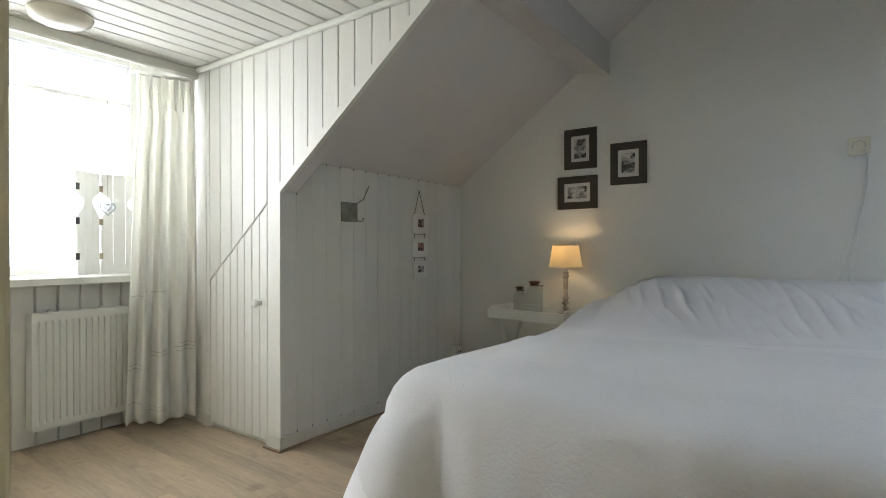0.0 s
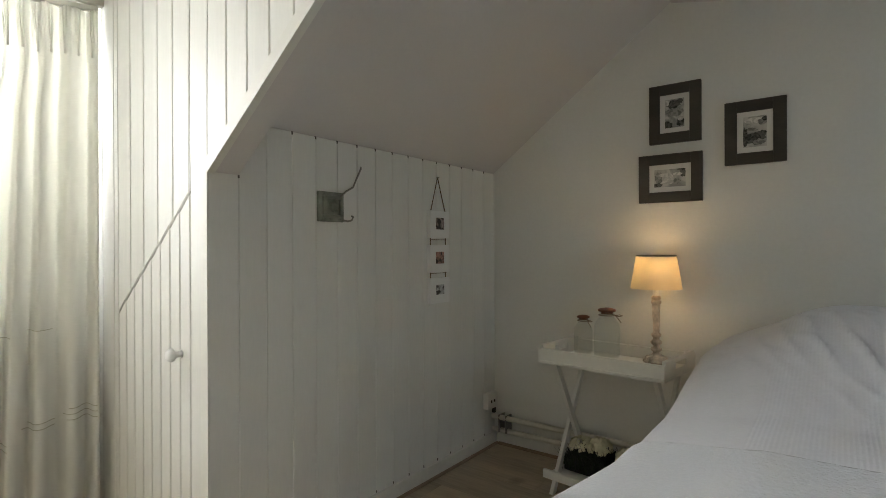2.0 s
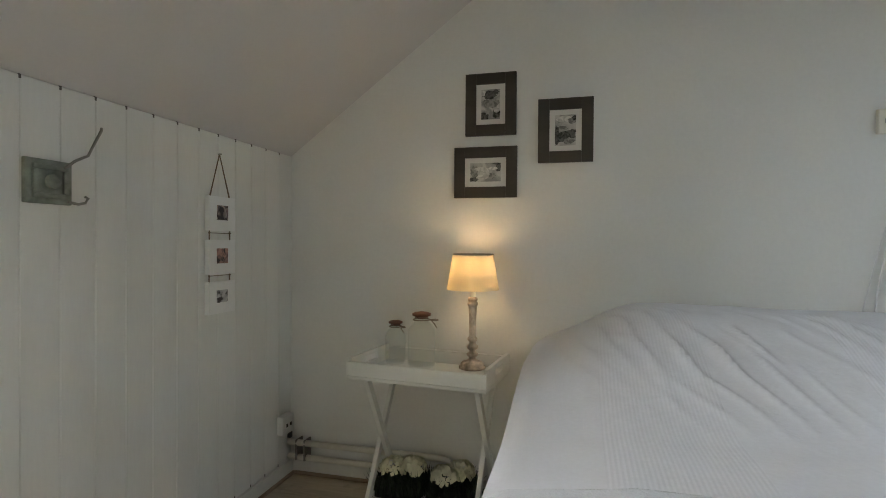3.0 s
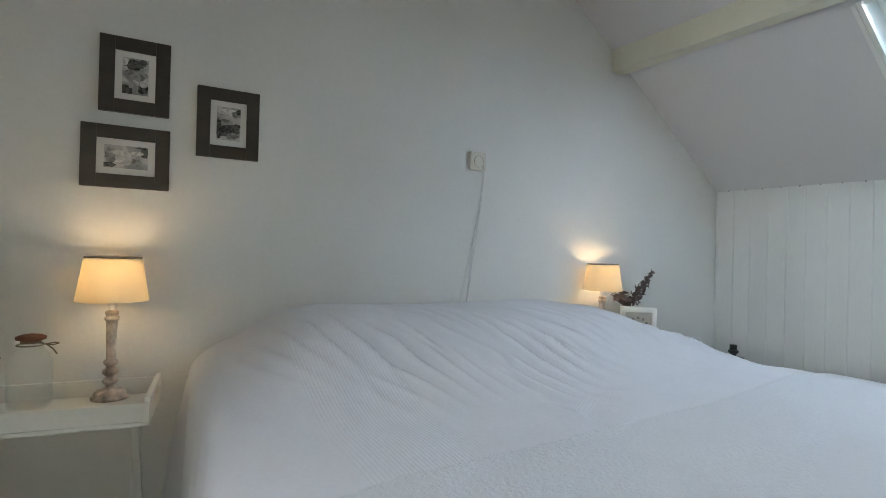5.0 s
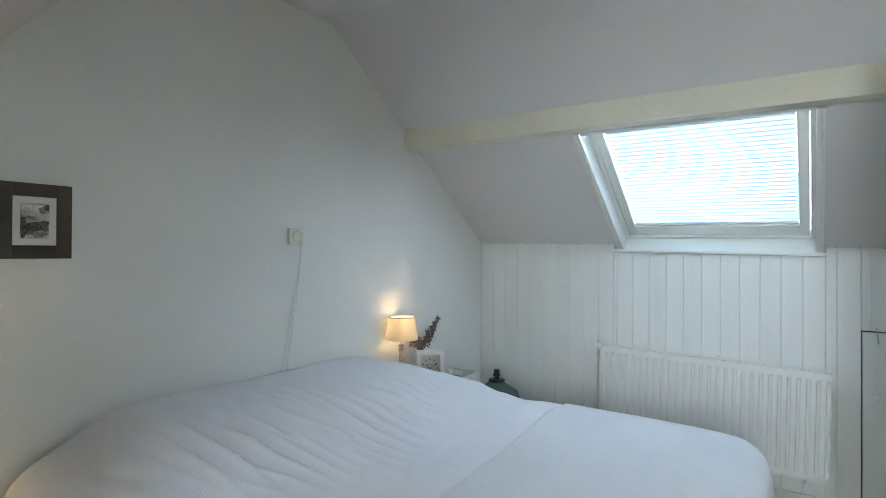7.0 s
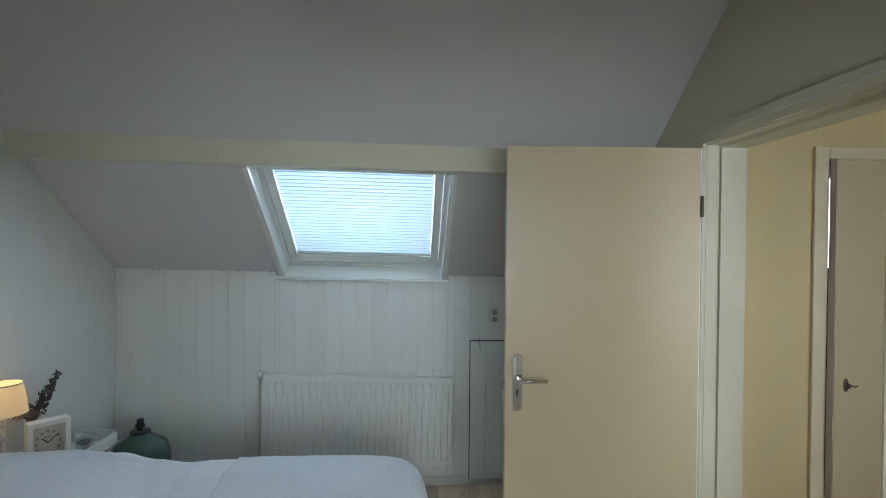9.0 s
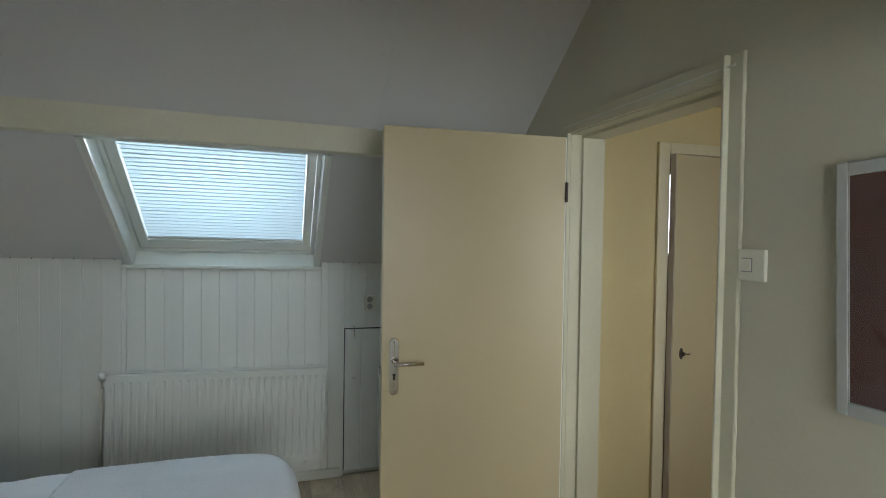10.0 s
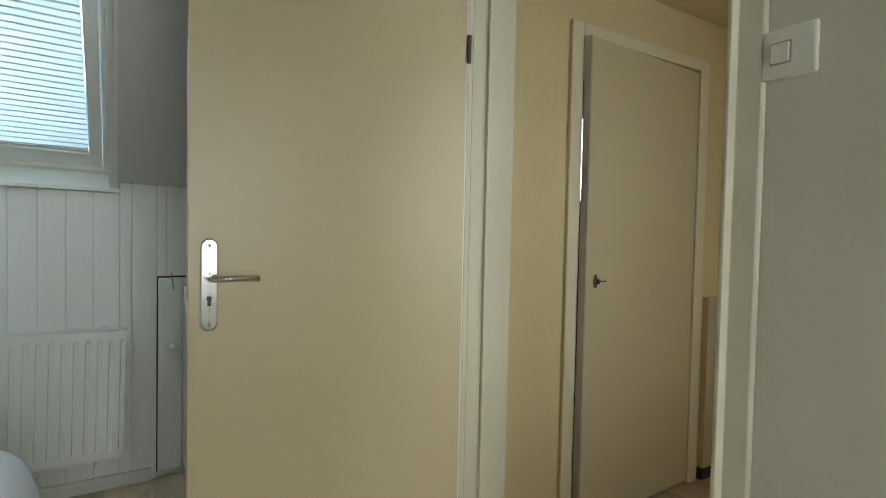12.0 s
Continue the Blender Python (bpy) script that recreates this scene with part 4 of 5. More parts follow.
# ---- table lamps ----
def table_lamp(m):
    t = thing("table_lamp", m, "lit table lamp with whitewashed turned foot and cream shade", "lamp", "bedside lamps")
    base = [(0.050, 0), (0.052, 0.005), (0.050, 0.010), (0.044, 0.012), (0.045, 0.018), (0.040, 0.024), (0.026, 0.028), (0.015, 0.036), (0.013, 0.042), (0.021, 0.050), (0.022, 0.056), (0.014, 0.063),
            (0.012, 0.068), (0.022, 0.078), (0.023, 0.086), (0.013, 0.094), (0.012, 0.100), (0.019, 0.108), (0.020, 0.114), (0.012, 0.122), (0.0125, 0.130), (0.0135, 0.17), (0.015, 0.215), (0.0165, 0.238),
            (0.020, 0.241), (0.020, 0.250), (0.015, 0.253), (0.018, 0.258), (0.019, 0.266), (0.012, 0.272)]
    part("turned_foot", lathe(base, 28), WASHED, t, "", 0, True)
    sh = [(0.0985, 0.300), (0.0985, 0.302), (0.0775, 0.432), (0.0775, 0.434), (0.0755, 0.434), (0.0755, 0.432), (0.0965, 0.302), (0.0965, 0.300)]
    s = part("shade", lathe(sh, 48, False), SHADE, t, "cream cloth shade", 0, True)
    part("shade_ring", lathe([(0.0765, 0.428), (0.079, 0.4335), (0.0765, 0.4365), (0.075, 0.4335)], 40, False), STEEL, s)
    part("bulb", lathe([(0.008, 0.325), (0.010, 0.332), (0.016, 0.345), (0.017, 0.353), (0.012, 0.361), (0.004, 0.364)], 16), BULB, t, "lit warm bulb", 0, True)
    part("holder", lathe([(0.012, 0.272), (0.012, 0.326)], 14), WHITEPL, t)
    return t


LAMP_POS = ((0.855, -0.150, 0.553), (2.988, -0.098, 0.553))
lamp = table_lamp(pose(*LAMP_POS[0]))
copy_thing(lamp, pose(*LAMP_POS[1], 0, 0, 70))
for q, w_ in zip(LAMP_POS, (LAMP_W, 0.8 * LAMP_W)):
    d = bpy.data.lights.new("lamp_bulb_light", "POINT")
    d.energy, d.color, d.shadow_soft_size = w_, (1.0, 0.68, 0.34), 0.024
    new("lamp_bulb_light", d).location = (q[0], q[1], q[2] + 0.398)


# ---- bottles ----
def bottle(m, r, h, label):
    t = thing("glass_bottle", m, label, "bottle", "stoppered bottles on the tray")
    body = [(r * 0.80, 0.0), (r, 0.012), (r, h * 0.62), (r * 0.93, h * 0.70), (r * 0.62, h * 0.80), (r * 0.52, h * 0.84), (r * 0.52, h * 0.90), (r * 0.58, h * 0.92),
            (r * 0.54, h * 0.92), (r * 0.47, h * 0.90), (r * 0.47, h * 0.845), (r * 0.57, h * 0.79), (r * 0.88, h * 0.69), (r * 0.95, h * 0.62), (r * 0.95, 0.018), (r * 0.74, 0.008)]
    g = part("bottle_body", lathe(body, 32), GLASS, t, "clear glass body", 0, True)
    part("stopper", lathe([(r * 0.46, h * 0.88), (r * 0.46, h * 0.925), (r * 0.66, h * 0.93), (r * 0.68, h * 0.965), (r * 0.5, h * 0.985), (r * 0.2, h)], 20), CORK, t, "dark cork stopper", 0, True)
    ringp = [(r * 0.60 * math.cos(a), r * 0.60 * math.sin(a), h * 0.855) for a in [2 * math.pi * i / 20 for i in range(21)]]
    bm = tube(ringp, 0.0022, 6)
    bw = [(r * 0.6, -r * 0.2, h * 0.855), (r * 0.95, -r * 0.5, h * 0.88), (r * 1.15, -r * 0.4, h * 0.86), (r * 0.9, -r * 0.3, h * 0.84), (r * 0.62, -r * 0.2, h * 0.855), (r * 0.85, -r * 0.55, h * 0.80), (r * 1.05, -r * 0.5, h * 0.72)]
    tube(bw, 0.002, 6, bm)
    part("twine_bow", bm, TWINE, t)
    return t


bottle(pose(0.545, -0.150, 0.553), 0.041, 0.170, "small clear glass bottle with a cork stopper")
bottle(pose(0.662, -0.180, 0.553, 0, 0, 20), 0.054, 0.212, "larger clear glass bottle with cork stopper and twine")


# ---- planters with cream flowers ----
def planter(m, seed):
    rnd = random.Random(seed)
    t = thing("flower_planter", m, "dark planter of grass with cream hydrangea heads", "plant", "planters on the lower shelf")
    part("pot", boxes((-0.085, 0.085, -0.07, 0.07, 0, 0.05)), POT, t, "", 0.008)
    me_bm = bmesh.new()
    for i in range(1100):
        x, y = rnd.uniform(-0.098, 0.098), rnd.uniform(-0.085, 0.085)
        a = rnd.uniform(0, 6.28)
        l = rnd.uniform(0.04, 0.075)
        lean = rnd.uniform(0.0, 0.05)
        dx, dy = math.cos(a), math.sin(a)
        b0 = Vector((x, y, rnd.uniform(0.004, 0.04)))
        tip = b0 + Vector((dx * lean, dy * lean, l))
        mid = b0 + Vector((dx * lean * 0.35, dy * lean * 0.35, l * 0.6))
        s = Vector((-dy, dx, 0)) * 0.0022
        v = [me_bm.verts.new(q) for q in (b0 - s, b0 + s, mid + s * 0.8, mid - s * 0.8, tip)]
        me_bm.faces.new((v[0], v[1], v[2], v[3]))
        me_bm.faces.new((v[3], v[2], v[4]))
    part("grass", me_bm, LEAF, t, "dark green grass")
    for hx, hy in ((-0.03, -0.01), (0.035, 0.02)):
        fb = bmesh.new()
        for i in range(60):
            th, ph = rnd.uniform(0, 6.28), math.acos(rnd.uniform(0.05, 1))
            d = Vector((math.sin(ph) * math.cos(th), math.sin(ph) * math.sin(th), math.cos(ph) * 0.7))
            c = Vector((hx, hy, 0.095)) + d * 0.050
            for k in range(4):
                a = math.pi / 2 * k + th
                u = d.orthogonal().normalized()
                w_ = d.cross(u).normalized()
                e = (math.cos(a) * u + math.sin(a) * w_)
                g = d.cross(e)
                v = [fb.verts.new(q) for q in (c, c + e * 0.012 + g * 0.009 + d * 0.002, c + e * 0.020 + d * 0.004, c + e * 0.012 - g * 0.009 + d * 0.002)]
                fb.faces.new(v)
        part("flower_head", fb, PETAL, t, "cream flower head")
    return t


planter(pose(0.60, -0.215, 0.073, 0, 0, -6), 3)
planter(pose(0.80, -0.225, 0.073, 0, 0, 25), 8)


# ---- framed pictures ----
def picture(x0, x1, z0, z1, seed, label, shapes):
    t = thing("picture_frame", pose((x0 + x1) / 2, 0, (z0 + z1) / 2), label, "picture", "three framed photos above the table")
    w, h = (x1 - x0) / 2, (z1 - z0) / 2
    part("frame", frame_bm(-w, w, -h, h, 0.044, 0.018), DARKFRAME, t, "", 0.002)
    part("mount", boxes((-w + 0.042, w - 0.042, -0.010, -0.006, -h + 0.042, h - 0.042)), MOUNT, t, "white card mount")
    iw, ih = w - 0.044 - 0.021, h - 0.044 - 0.021
    part("photo", boxes((-iw, iw, -0.0125, -0.0105, -ih, ih)), photo("photo_%d" % seed, seed * 3.1, (0.30, 0.30, 0.29), (0.64, 0.62, 0.59), 16), t, "small black and white photo")
    dark_tone = photo("photo_detail_%d" % seed, seed * 5.7, (0.01, 0.012, 0.01), (0.12, 0.12, 0.11), 50)
    mid_tone = photo("photo_mid_%d" % seed, seed * 4.1, (0.16, 0.16, 0.15), (0.36, 0.35, 0.33), 45)
    pale = photo("photo_pale_%d" % seed, seed * 2.7, (0.50, 0.49, 0.47), (0.78, 0.76, 0.73), 40)
    rnd_ = random.Random(seed)
    for q, (px_, pz_, rx_, rz_, tone) in enumerate(shapes):
        spot = bmesh.new()
        ring_ = []
        for s_ in range(22):
            a_ = 2 * math.pi * s_ / 22
            e_ = 1.0 if tone == 3 else 0.78 + 0.4 * rnd_.random()
            ring_.append((max(-iw, min(iw, iw * (px_ + rx_ * e_ * math.cos(a_)))), max(-ih, min(ih, ih * (pz_ + rz_ * e_ * math.sin(a_))))))
        spot.faces.new([spot.verts.new((u_, -0.0128 - 0.0002 * q, v_)) for u_, v_ in ring_])
        part("photo_shape", spot, (None, dark_tone, mid_tone, pale)[tone], t, "patch in the photo")
    part("backing", boxes((-w + 0.01, w - 0.01, -0.005, -0.001, -h + 0.01, h - 0.01)), DARKFRAME, t)


picture(0.792, 0.998, 1.463, 1.713, 1, "dark wooden upright frame with a black-and-white photo",
        ((-0.1, 0.62, 0.8, 0.3, 1), (0.55, 0.82, 0.35, 0.18, 1), (-0.8, 0.75, 0.22, 0.2, 3), (0.0, 0.05, 0.9, 0.3, 2), (0.6, -0.62, 0.4, 0.32, 1), (0.62, -0.38, 0.32, 0.2, 3), (-0.75, -0.85, 0.55, 0.3, 1)))
picture(1.084, 1.294, 1.346, 1.595, 2, "dark wooden upright frame with a mountain-like photo",
        ((0.0, 0.72, 0.9, 0.2, 3), (0.7, 0.62, 0.5, 0.2, 2), (0.85, 0.8, 0.25, 0.15, 1), (-0.3, 0.1, 0.5, 0.18, 2), (0.1, -0.45, 0.9, 0.4, 1), (0.65, -0.1, 0.4, 0.14, 1), (-0.85, -0.3, 0.3, 0.6, 1), (0.4, -0.7, 0.6, 0.2, 2)))
picture(0.747, 1.003, 1.213, 1.418, 3, "dark wooden landscape frame with a pale photo",
        ((-0.7, 0.1, 0.25, 0.7, 2), (-0.75, -0.75, 0.3, 0.22, 1), (0.85, 0.5, 0.18, 0.45, 1), (-0.3, 0.35, 0.42, 0.2, 3), (0.05, -0.1, 0.2, 0.6, 3), (0.5, 0.4, 0.3, 0.18, 3), (-0.2, -0.45, 0.32, 0.18, 3), (0.45, -0.4, 0.22, 0.3, 2), (0.75, 0.9, 0.3, 0.1, 1)))

# three small frames hanging on twine
hg = thing("hanging_frames", pose(0.002, -0.503, 0), "string of three small white frames on twine", "picture")
for i, (z1, z0) in enumerate(((1.186, 1.066), (1.034, 0.913), (0.887, 0.775))):
    fb = bmesh.new()
    for b in ((-0.070, 0.070, z0, z0 + 0.038), (-0.070, 0.070, z1 - 0.030, z1), (-0.070, -0.031, z0 + 0.038, z1 - 0.030), (0.031, 0.070, z0 + 0.038, z1 - 0.030)):
        box(fb, 0.0, 0.018, b[0], b[1], b[2], b[3])
    fr = part("small_frame", fb, BRIGHTWOOD, hg, "small white wooden frame")
    part("photo", boxes((0.001, 0.0165, -0.032, 0.032, z0 + 0.037, z1 - 0.029)), photo("small_photo_%d" % i, 20 + 5 * i, (0.03, 0.02, 0.02), ((0.42, 0.34, 0.3), (0.45, 0.25, 0.2), (0.5, 0.5, 0.5))[i], 30), fr, "tiny dark photo")
part("twine_loop", tube([(0.006, -0.052, 1.186), (0.004, 0.0, 1.338), (0.006, 0.052, 1.186)], 0.0028, 6), TWINE, hg)
for za, zb in ((1.066, 1.034), (0.913, 0.887)):
    for y in (-0.055, 0.055):
        part("twine", tube([(0.006, y, za), (0.006, y, zb)], 0.0022, 6), TWINE, hg)
    part("twine", tube([(0.007, -0.06, (za + zb) / 2 + 0.008), (0.007, 0.06, (za + zb) / 2 + 0.008)], 0.0014, 5), TWINE, hg)
part("nail", tube([(0, 0, 1.338), (0.012, 0, 1.338)], 0.003, 8), STEEL, hg)

# wall hook on a small tile
hk = thing("coat_hook", pose(0.002, -1.129, 1.168), "grey-green square metal plate with a wire coat hook", "hook")
part("plate", boxes((0, 0.012, -0.058, 0.058, -0.053, 0.053)), PATINA, hk, "", 0.003)
part("raised_square", boxes((0.012, 0.022, -0.044, 0.044, 0.028, 0.040), (0.012, 0.022, -0.044, 0.044, -0.040, -0.028), (0.012, 0.022, -0.044, -0.032, -0.028, 0.028), (0.012, 0.022, 0.032, 0.044, -0.028, 0.028)), PATINA, hk, "raised square rim", 0.004)
part("boss", lathe([(0.018, 0.0), (0.016, 0.01), (0.006, 0.016)], 16), PATINA, hk).matrix_basis = Matrix.Translation((0.02, 0, 0)) @ pose(0, 0, 0, 0, 90, 0)
part("wire_hook", tube([(0.022, 0.03, 0.035), (0.026, 0.055, 0.058), (0.032, 0.085, 0.075), (0.036, 0.100, 0.11), (0.040, 0.116, 0.145), (0.036, 0.120, 0.152)], 0.0035, 8), STEEL, hk, "", 0, True)
part("lower_hook", tube([(0.02, 0.04, -0.045), (0.03, 0.06, -0.050), (0.038, 0.072, -0.046), (0.04, 0.078, -0.034), (0.034, 0.074, -0.030)], 0.0035, 8), STEEL, hk, "", 0, True)

# ---- sockets, pipes, cords ----
st = thing("wall_socket", pose(0.002, -0.080, 0.235), "white double wall socket beside the corner", "socket")
part("cover", boxes((0, 0.032, -0.045, 0.04, -0.035, 0.045)), WHITEPL, st, "", 0.004)
for y in (-0.015, 0.014):
    part("pin_hole", boxes((0.031, 0.0335, y - 0.006, y + 0.006, -0.004, 0.010)), BLACK, st, "dark plug hole")
part("plug", boxes((0.01, 0.026, 0.022, 0.042, -0.066, -0.036)), BLACK, st, "dark plug", 0.004)
pp = thing("heating_pipes", pose(0, 0, 0), "two cream painted heating pipes along the wall", "pipe")
part("pipe", tube([(0.01, -0.045, 0.150), (0.70, -0.045, 0.150), (0.735, -0.045, 0.145), (0.745, -0.045, 0.12), (0.745, -0.045, 0.0)], 0.0135, 12), PIPE, pp, "", 0, True)
part("pipe", tube([(0.01, -0.04, 0.085), (0.66, -0.04, 0.085)], 0.013, 12), PIPE, pp, "", 0, True)
part("elbow", tube([(0.66, -0.042, 0.085), (0.70, -0.042, 0.085), (0.70, -0.042, 0.0)], 0.017, 12), PIPE, pp, "", 0, True)
for x in (0.05, 0.09):
    part("pipe_clip", boxes((x, x + 0.008, -0.058, 0.0, 0.074, 0.164)), STEEL, pp, "dark pipe clip", 0.003)

cb = thing("cord_switch", pose(2.262, 0, 1.45), "ivory square wall plate with a hanging cord", "switch")
part("wall_plate", boxes((-0.042, 0.042, -0.02, 0, -0.042, 0.042)), PLASTIC, cb, "", 0.004)
b = lathe([(0.025, 0), (0.025, 0.003), (0.023, 0.005)], 24)
b.transform(Matrix.Translation((0, -0.019, 0)) @ pose(0, 0, 0, 90, 0, 0))
part("round_insert", b, PLASTIC, cb, "round ivory insert")
arc = [(0.024 * math.cos(a), -0.0235, 0.024 * math.sin(a)) for a in [radians(-20 + 9 * k) for k in range(25)]]
part("insert_edge", tube(arc, 0.0012, 5), INK, cb, "thin dark edge")
part("cord", tube([(0.022, -0.024, -0.02), (0.035, -0.014, -0.06), (0.028, -0.012, -0.18), (0.0, -0.012, -0.36), (-0.035, -0.012, -0.60), (-0.05, -0.012, -0.74)], 0.0035, 8), WHITEPL, cb, "white cord", 0, True)
part("cord", tube([(0.03, -0.012, -0.10), (0.012, -0.010, -0.25), (-0.045, -0.010, -0.5), (-0.095, -0.010, -0.74)], 0.0022, 8), WHITEPL, cb, "thin white cord", 0, True)

sw = thing("light_switch", pose(1.672, DY, 1.532), "ivory rocker light switch beside the doorway", "switch")
part("wall_plate", boxes((-0.042, 0.042, 0, 0.012, -0.042, 0.042)), PLASTIC, sw, "", 0.004)
part("rocker", boxes((-0.002, 0.026, 0.012, 0.018, -0.016, 0.016)), PLASTIC, sw, "", 0.002)
part("rocker_gap", boxes((-0.005, 0.029, 0.0115, 0.013, -0.019, 0.019)), INK, sw)

s2 = thing("wall_socket", pose(EX, -2.486, 1.146), "ivory double wall socket above the hatch", "socket")
part("cover", boxes((-0.024, 0, -0.034, 0.034, -0.05, 0.05)), PLASTIC, s2, "", 0.004)
for z in (-0.023, 0.023):
    b = lathe([(0.019, 0), (0.019, 0.002), (0.015, 0.001)], 18)
    b.transform(Matrix.Translation((-0.024, 0, z)) @ pose(0, 0, 0, 0, -90, 0))
    part("socket_well", b, INK, s2, "grey round socket")

# ---- poster on the door wall ----
po = thing("poster_frame", pose(1.203, DY, 1.502, 0, 1.9, 0), "pale grey framed print in a rust-brown mount behind glass", "picture")
fb = bmesh.new()
for b in ((-0.238, -0.213, -0.278, 0.278), (0.213, 0.238, -0.278, 0.278), (-0.213, 0.213, -0.278, -0.248), (-0.213, 0.213, 0.248, 0.278)):
    box(fb, b[0], b[1], 0.0, 0.018, b[2], b[3])
part("frame", fb, GREYFRAME, po, "", 0.003)
part("mount", boxes((-0.213, 0.213, 0.006, 0.010, -0.248, 0.248)), REDMAT, po, "rust-brown card mount")
part("print", boxes((-0.13, 0.13, 0.010, 0.012, -0.155, 0.165)), PAPER, po, "pale print")
fb = bmesh.new()
for b in ((-0.10, 0.10, 0.130, 0.1325), (-0.10, 0.10, -0.02, -0.0175), (-0.10, -0.0975, -0.02, 0.13), (0.0975, 0.10, -0.02, 0.13), (0.06, 0.08, -0.085, -0.078)):
    box(fb, b[0], b[1], 0.0121, 0.0128, b[2], b[3])
part("drawing", fb, INK, po, "thin grey drawn lines")
gp = part("glass", boxes((-0.213, 0.213, 0.014, 0.0165, -0.248, 0.248)), PANE_FRAME, po)
gp.visible_shadow = False

# ---- things on the far table ----
ck = thing("table_clock", pose(3.15, -0.19, 0.553, 0, 0, -42), "white square wooden table clock with a pale dial", "clock")
part("case", boxes((-0.085, 0.085, -0.03, 0.03, 0, 0.022), (-0.085, 0.085, -0.03, 0.03, 0.195, 0.218), (-0.085, -0.063, -0.03, 0.03, 0.022, 0.195), (0.063, 0.085, -0.03, 0.03, 0.022, 0.195)), WHITEWOOD, ck, "", 0.002)
part("dial", boxes((-0.063, 0.063, 0.0, 0.02, 0.022, 0.195)), PAPER, ck, "pale dial")
fb = bmesh.new()
for k in range(12):
    a = math.pi * k / 6
    c = Vector((math.sin(a) * 0.048, -0.002, 0.108 + math.cos(a) * 0.056))
    box(fb, c.x - 0.005, c.x + 0.005, -0.003, 0.0, c.z - 0.006, c.z + 0.006)
box(fb, -0.016, 0.016, -0.003, 0.0, 0.132, 0.137)
part("hour_marks", fb, INK, ck, "dark grey hour marks")
part("hour_pointer", tube([(0, -0.005, 0.108), (-0.024, -0.005, 0.132)], 0.0028, 6), BLACK, ck, "black clock pointer")
part("minute_pointer", tube([(0, -0.006, 0.108), (0.040, -0.006, 0.142)], 0.002, 6), BLACK, ck, "black clock pointer")

vs = thing("dried_branch_vase", pose(3.215, -0.09, 0.553), "white vase with dark dried leafy branches", "plant")
part("vase", lathe([(0.03, 0), (0.04, 0.02), (0.042, 0.10), (0.03, 0.17), (0.022, 0.20), (0.026, 0.215), (0.020, 0.212), (0.018, 0.19)], 22), WHITEPL, vs, "", 0, True)
rnd = random.Random(5)
stems, leaves = bmesh.new(), bmesh.new()
for tip in ((-0.13, -0.01, 0.265), (-0.07, 0.02, 0.27), (0.02, -0.02, 0.27), (0.10, 0.0, 0.34), (0.13, -0.02, 0.385), (-0.10, -0.03, 0.24)):
    a, b = Vector((0, 0, 0.19)), Vector(tip)
    pts = [a.lerp(b, k / 5) + Vector((0, 0, 0.025 * math.sin(math.pi * k / 5))) for k in range(6)]
    tube(pts, 0.0025, 5, stems)
    for k in range(26):
        c = pts[2 + k % 4] + Vector([rnd.uniform(-0.021, 0.021) for _ in range(3)])
        d = Vector([rnd.uniform(-1, 1) for _ in range(3)]).normalized()
        e = d.orthogonal().normalized()
        v = [leaves.verts.new(c + q) for q in (d * -0.020, e * 0.011 + d.cross(e) * 0.005, d * 0.022, e * -0.011 + d.cross(e) * 0.005)]
        leaves.faces.new(v)
part("stems", stems, DRIED, vs)
part("leaves", leaves, DRIED, vs, "dark dried leaves")

gl = thing("drinking_glass", pose(3.335, -0.265, 0.553), "low clear drinking glass on the tray", "glass", "glasses on the tray")
part("tumbler", lathe([(0.026, 0), (0.032, 0.08), (0.0312, 0.081), (0.0304, 0.08), (0.0245, 0.006), (0.001, 0.006)], 24), GLASS, gl, "", 0, True)
copy_thing(gl, pose(3.24, -0.295, 0.553))
cs = thing("small_dish", pose(3.41, -0.20, 0.553), "small reddish dish on the tray", "dish")
part("dish", lathe([(0.018, 0), (0.034, 0.012), (0.032, 0.014), (0.016, 0.004)], 20), REDMAT, cs, "", 0, True)

dj = thing("bottle_lamp_base", pose(3.79, -0.30, 0), "big dark green glass bottle lamp without a shade", "lamp")
part("glass_body", lathe([(0.12, 0), (0.16, 0.03), (0.172, 0.14), (0.172, 0.26), (0.168, 0.36), (0.142, 0.42), (0.08, 0.455), (0.058, 0.47), (0.052, 0.482)], 36), GREENGLASS_SOLID, dj, "", 0, True)
part("neck_ring", lathe([(0.055, 0.472), (0.058, 0.480), (0.055, 0.488), (0.02, 0.49)], 24), BLACK, dj, "", 0, True)
part("lamp_holder", lathe([(0.016, 0.488), (0.016, 0.508), (0.026, 0.513), (0.026, 0.526), (0.019, 0.528), (0.019, 0.556)], 18), BLACK, dj, "black lamp holder")

# ceiling lamp in the dormer
dl = thing("ceiling_lamp", pose(-0.52, -2.30, 1.967), "round opal flush ceiling lamp in the dormer", "lamp")
part("shade", lathe([(0.12, 0.0), (0.12, -0.010), (0.112, -0.026), (0.085, -0.042), (0.04, -0.051), (0.004, -0.053)], 32), OPAL, dl, "opal glass shade", 0, True)

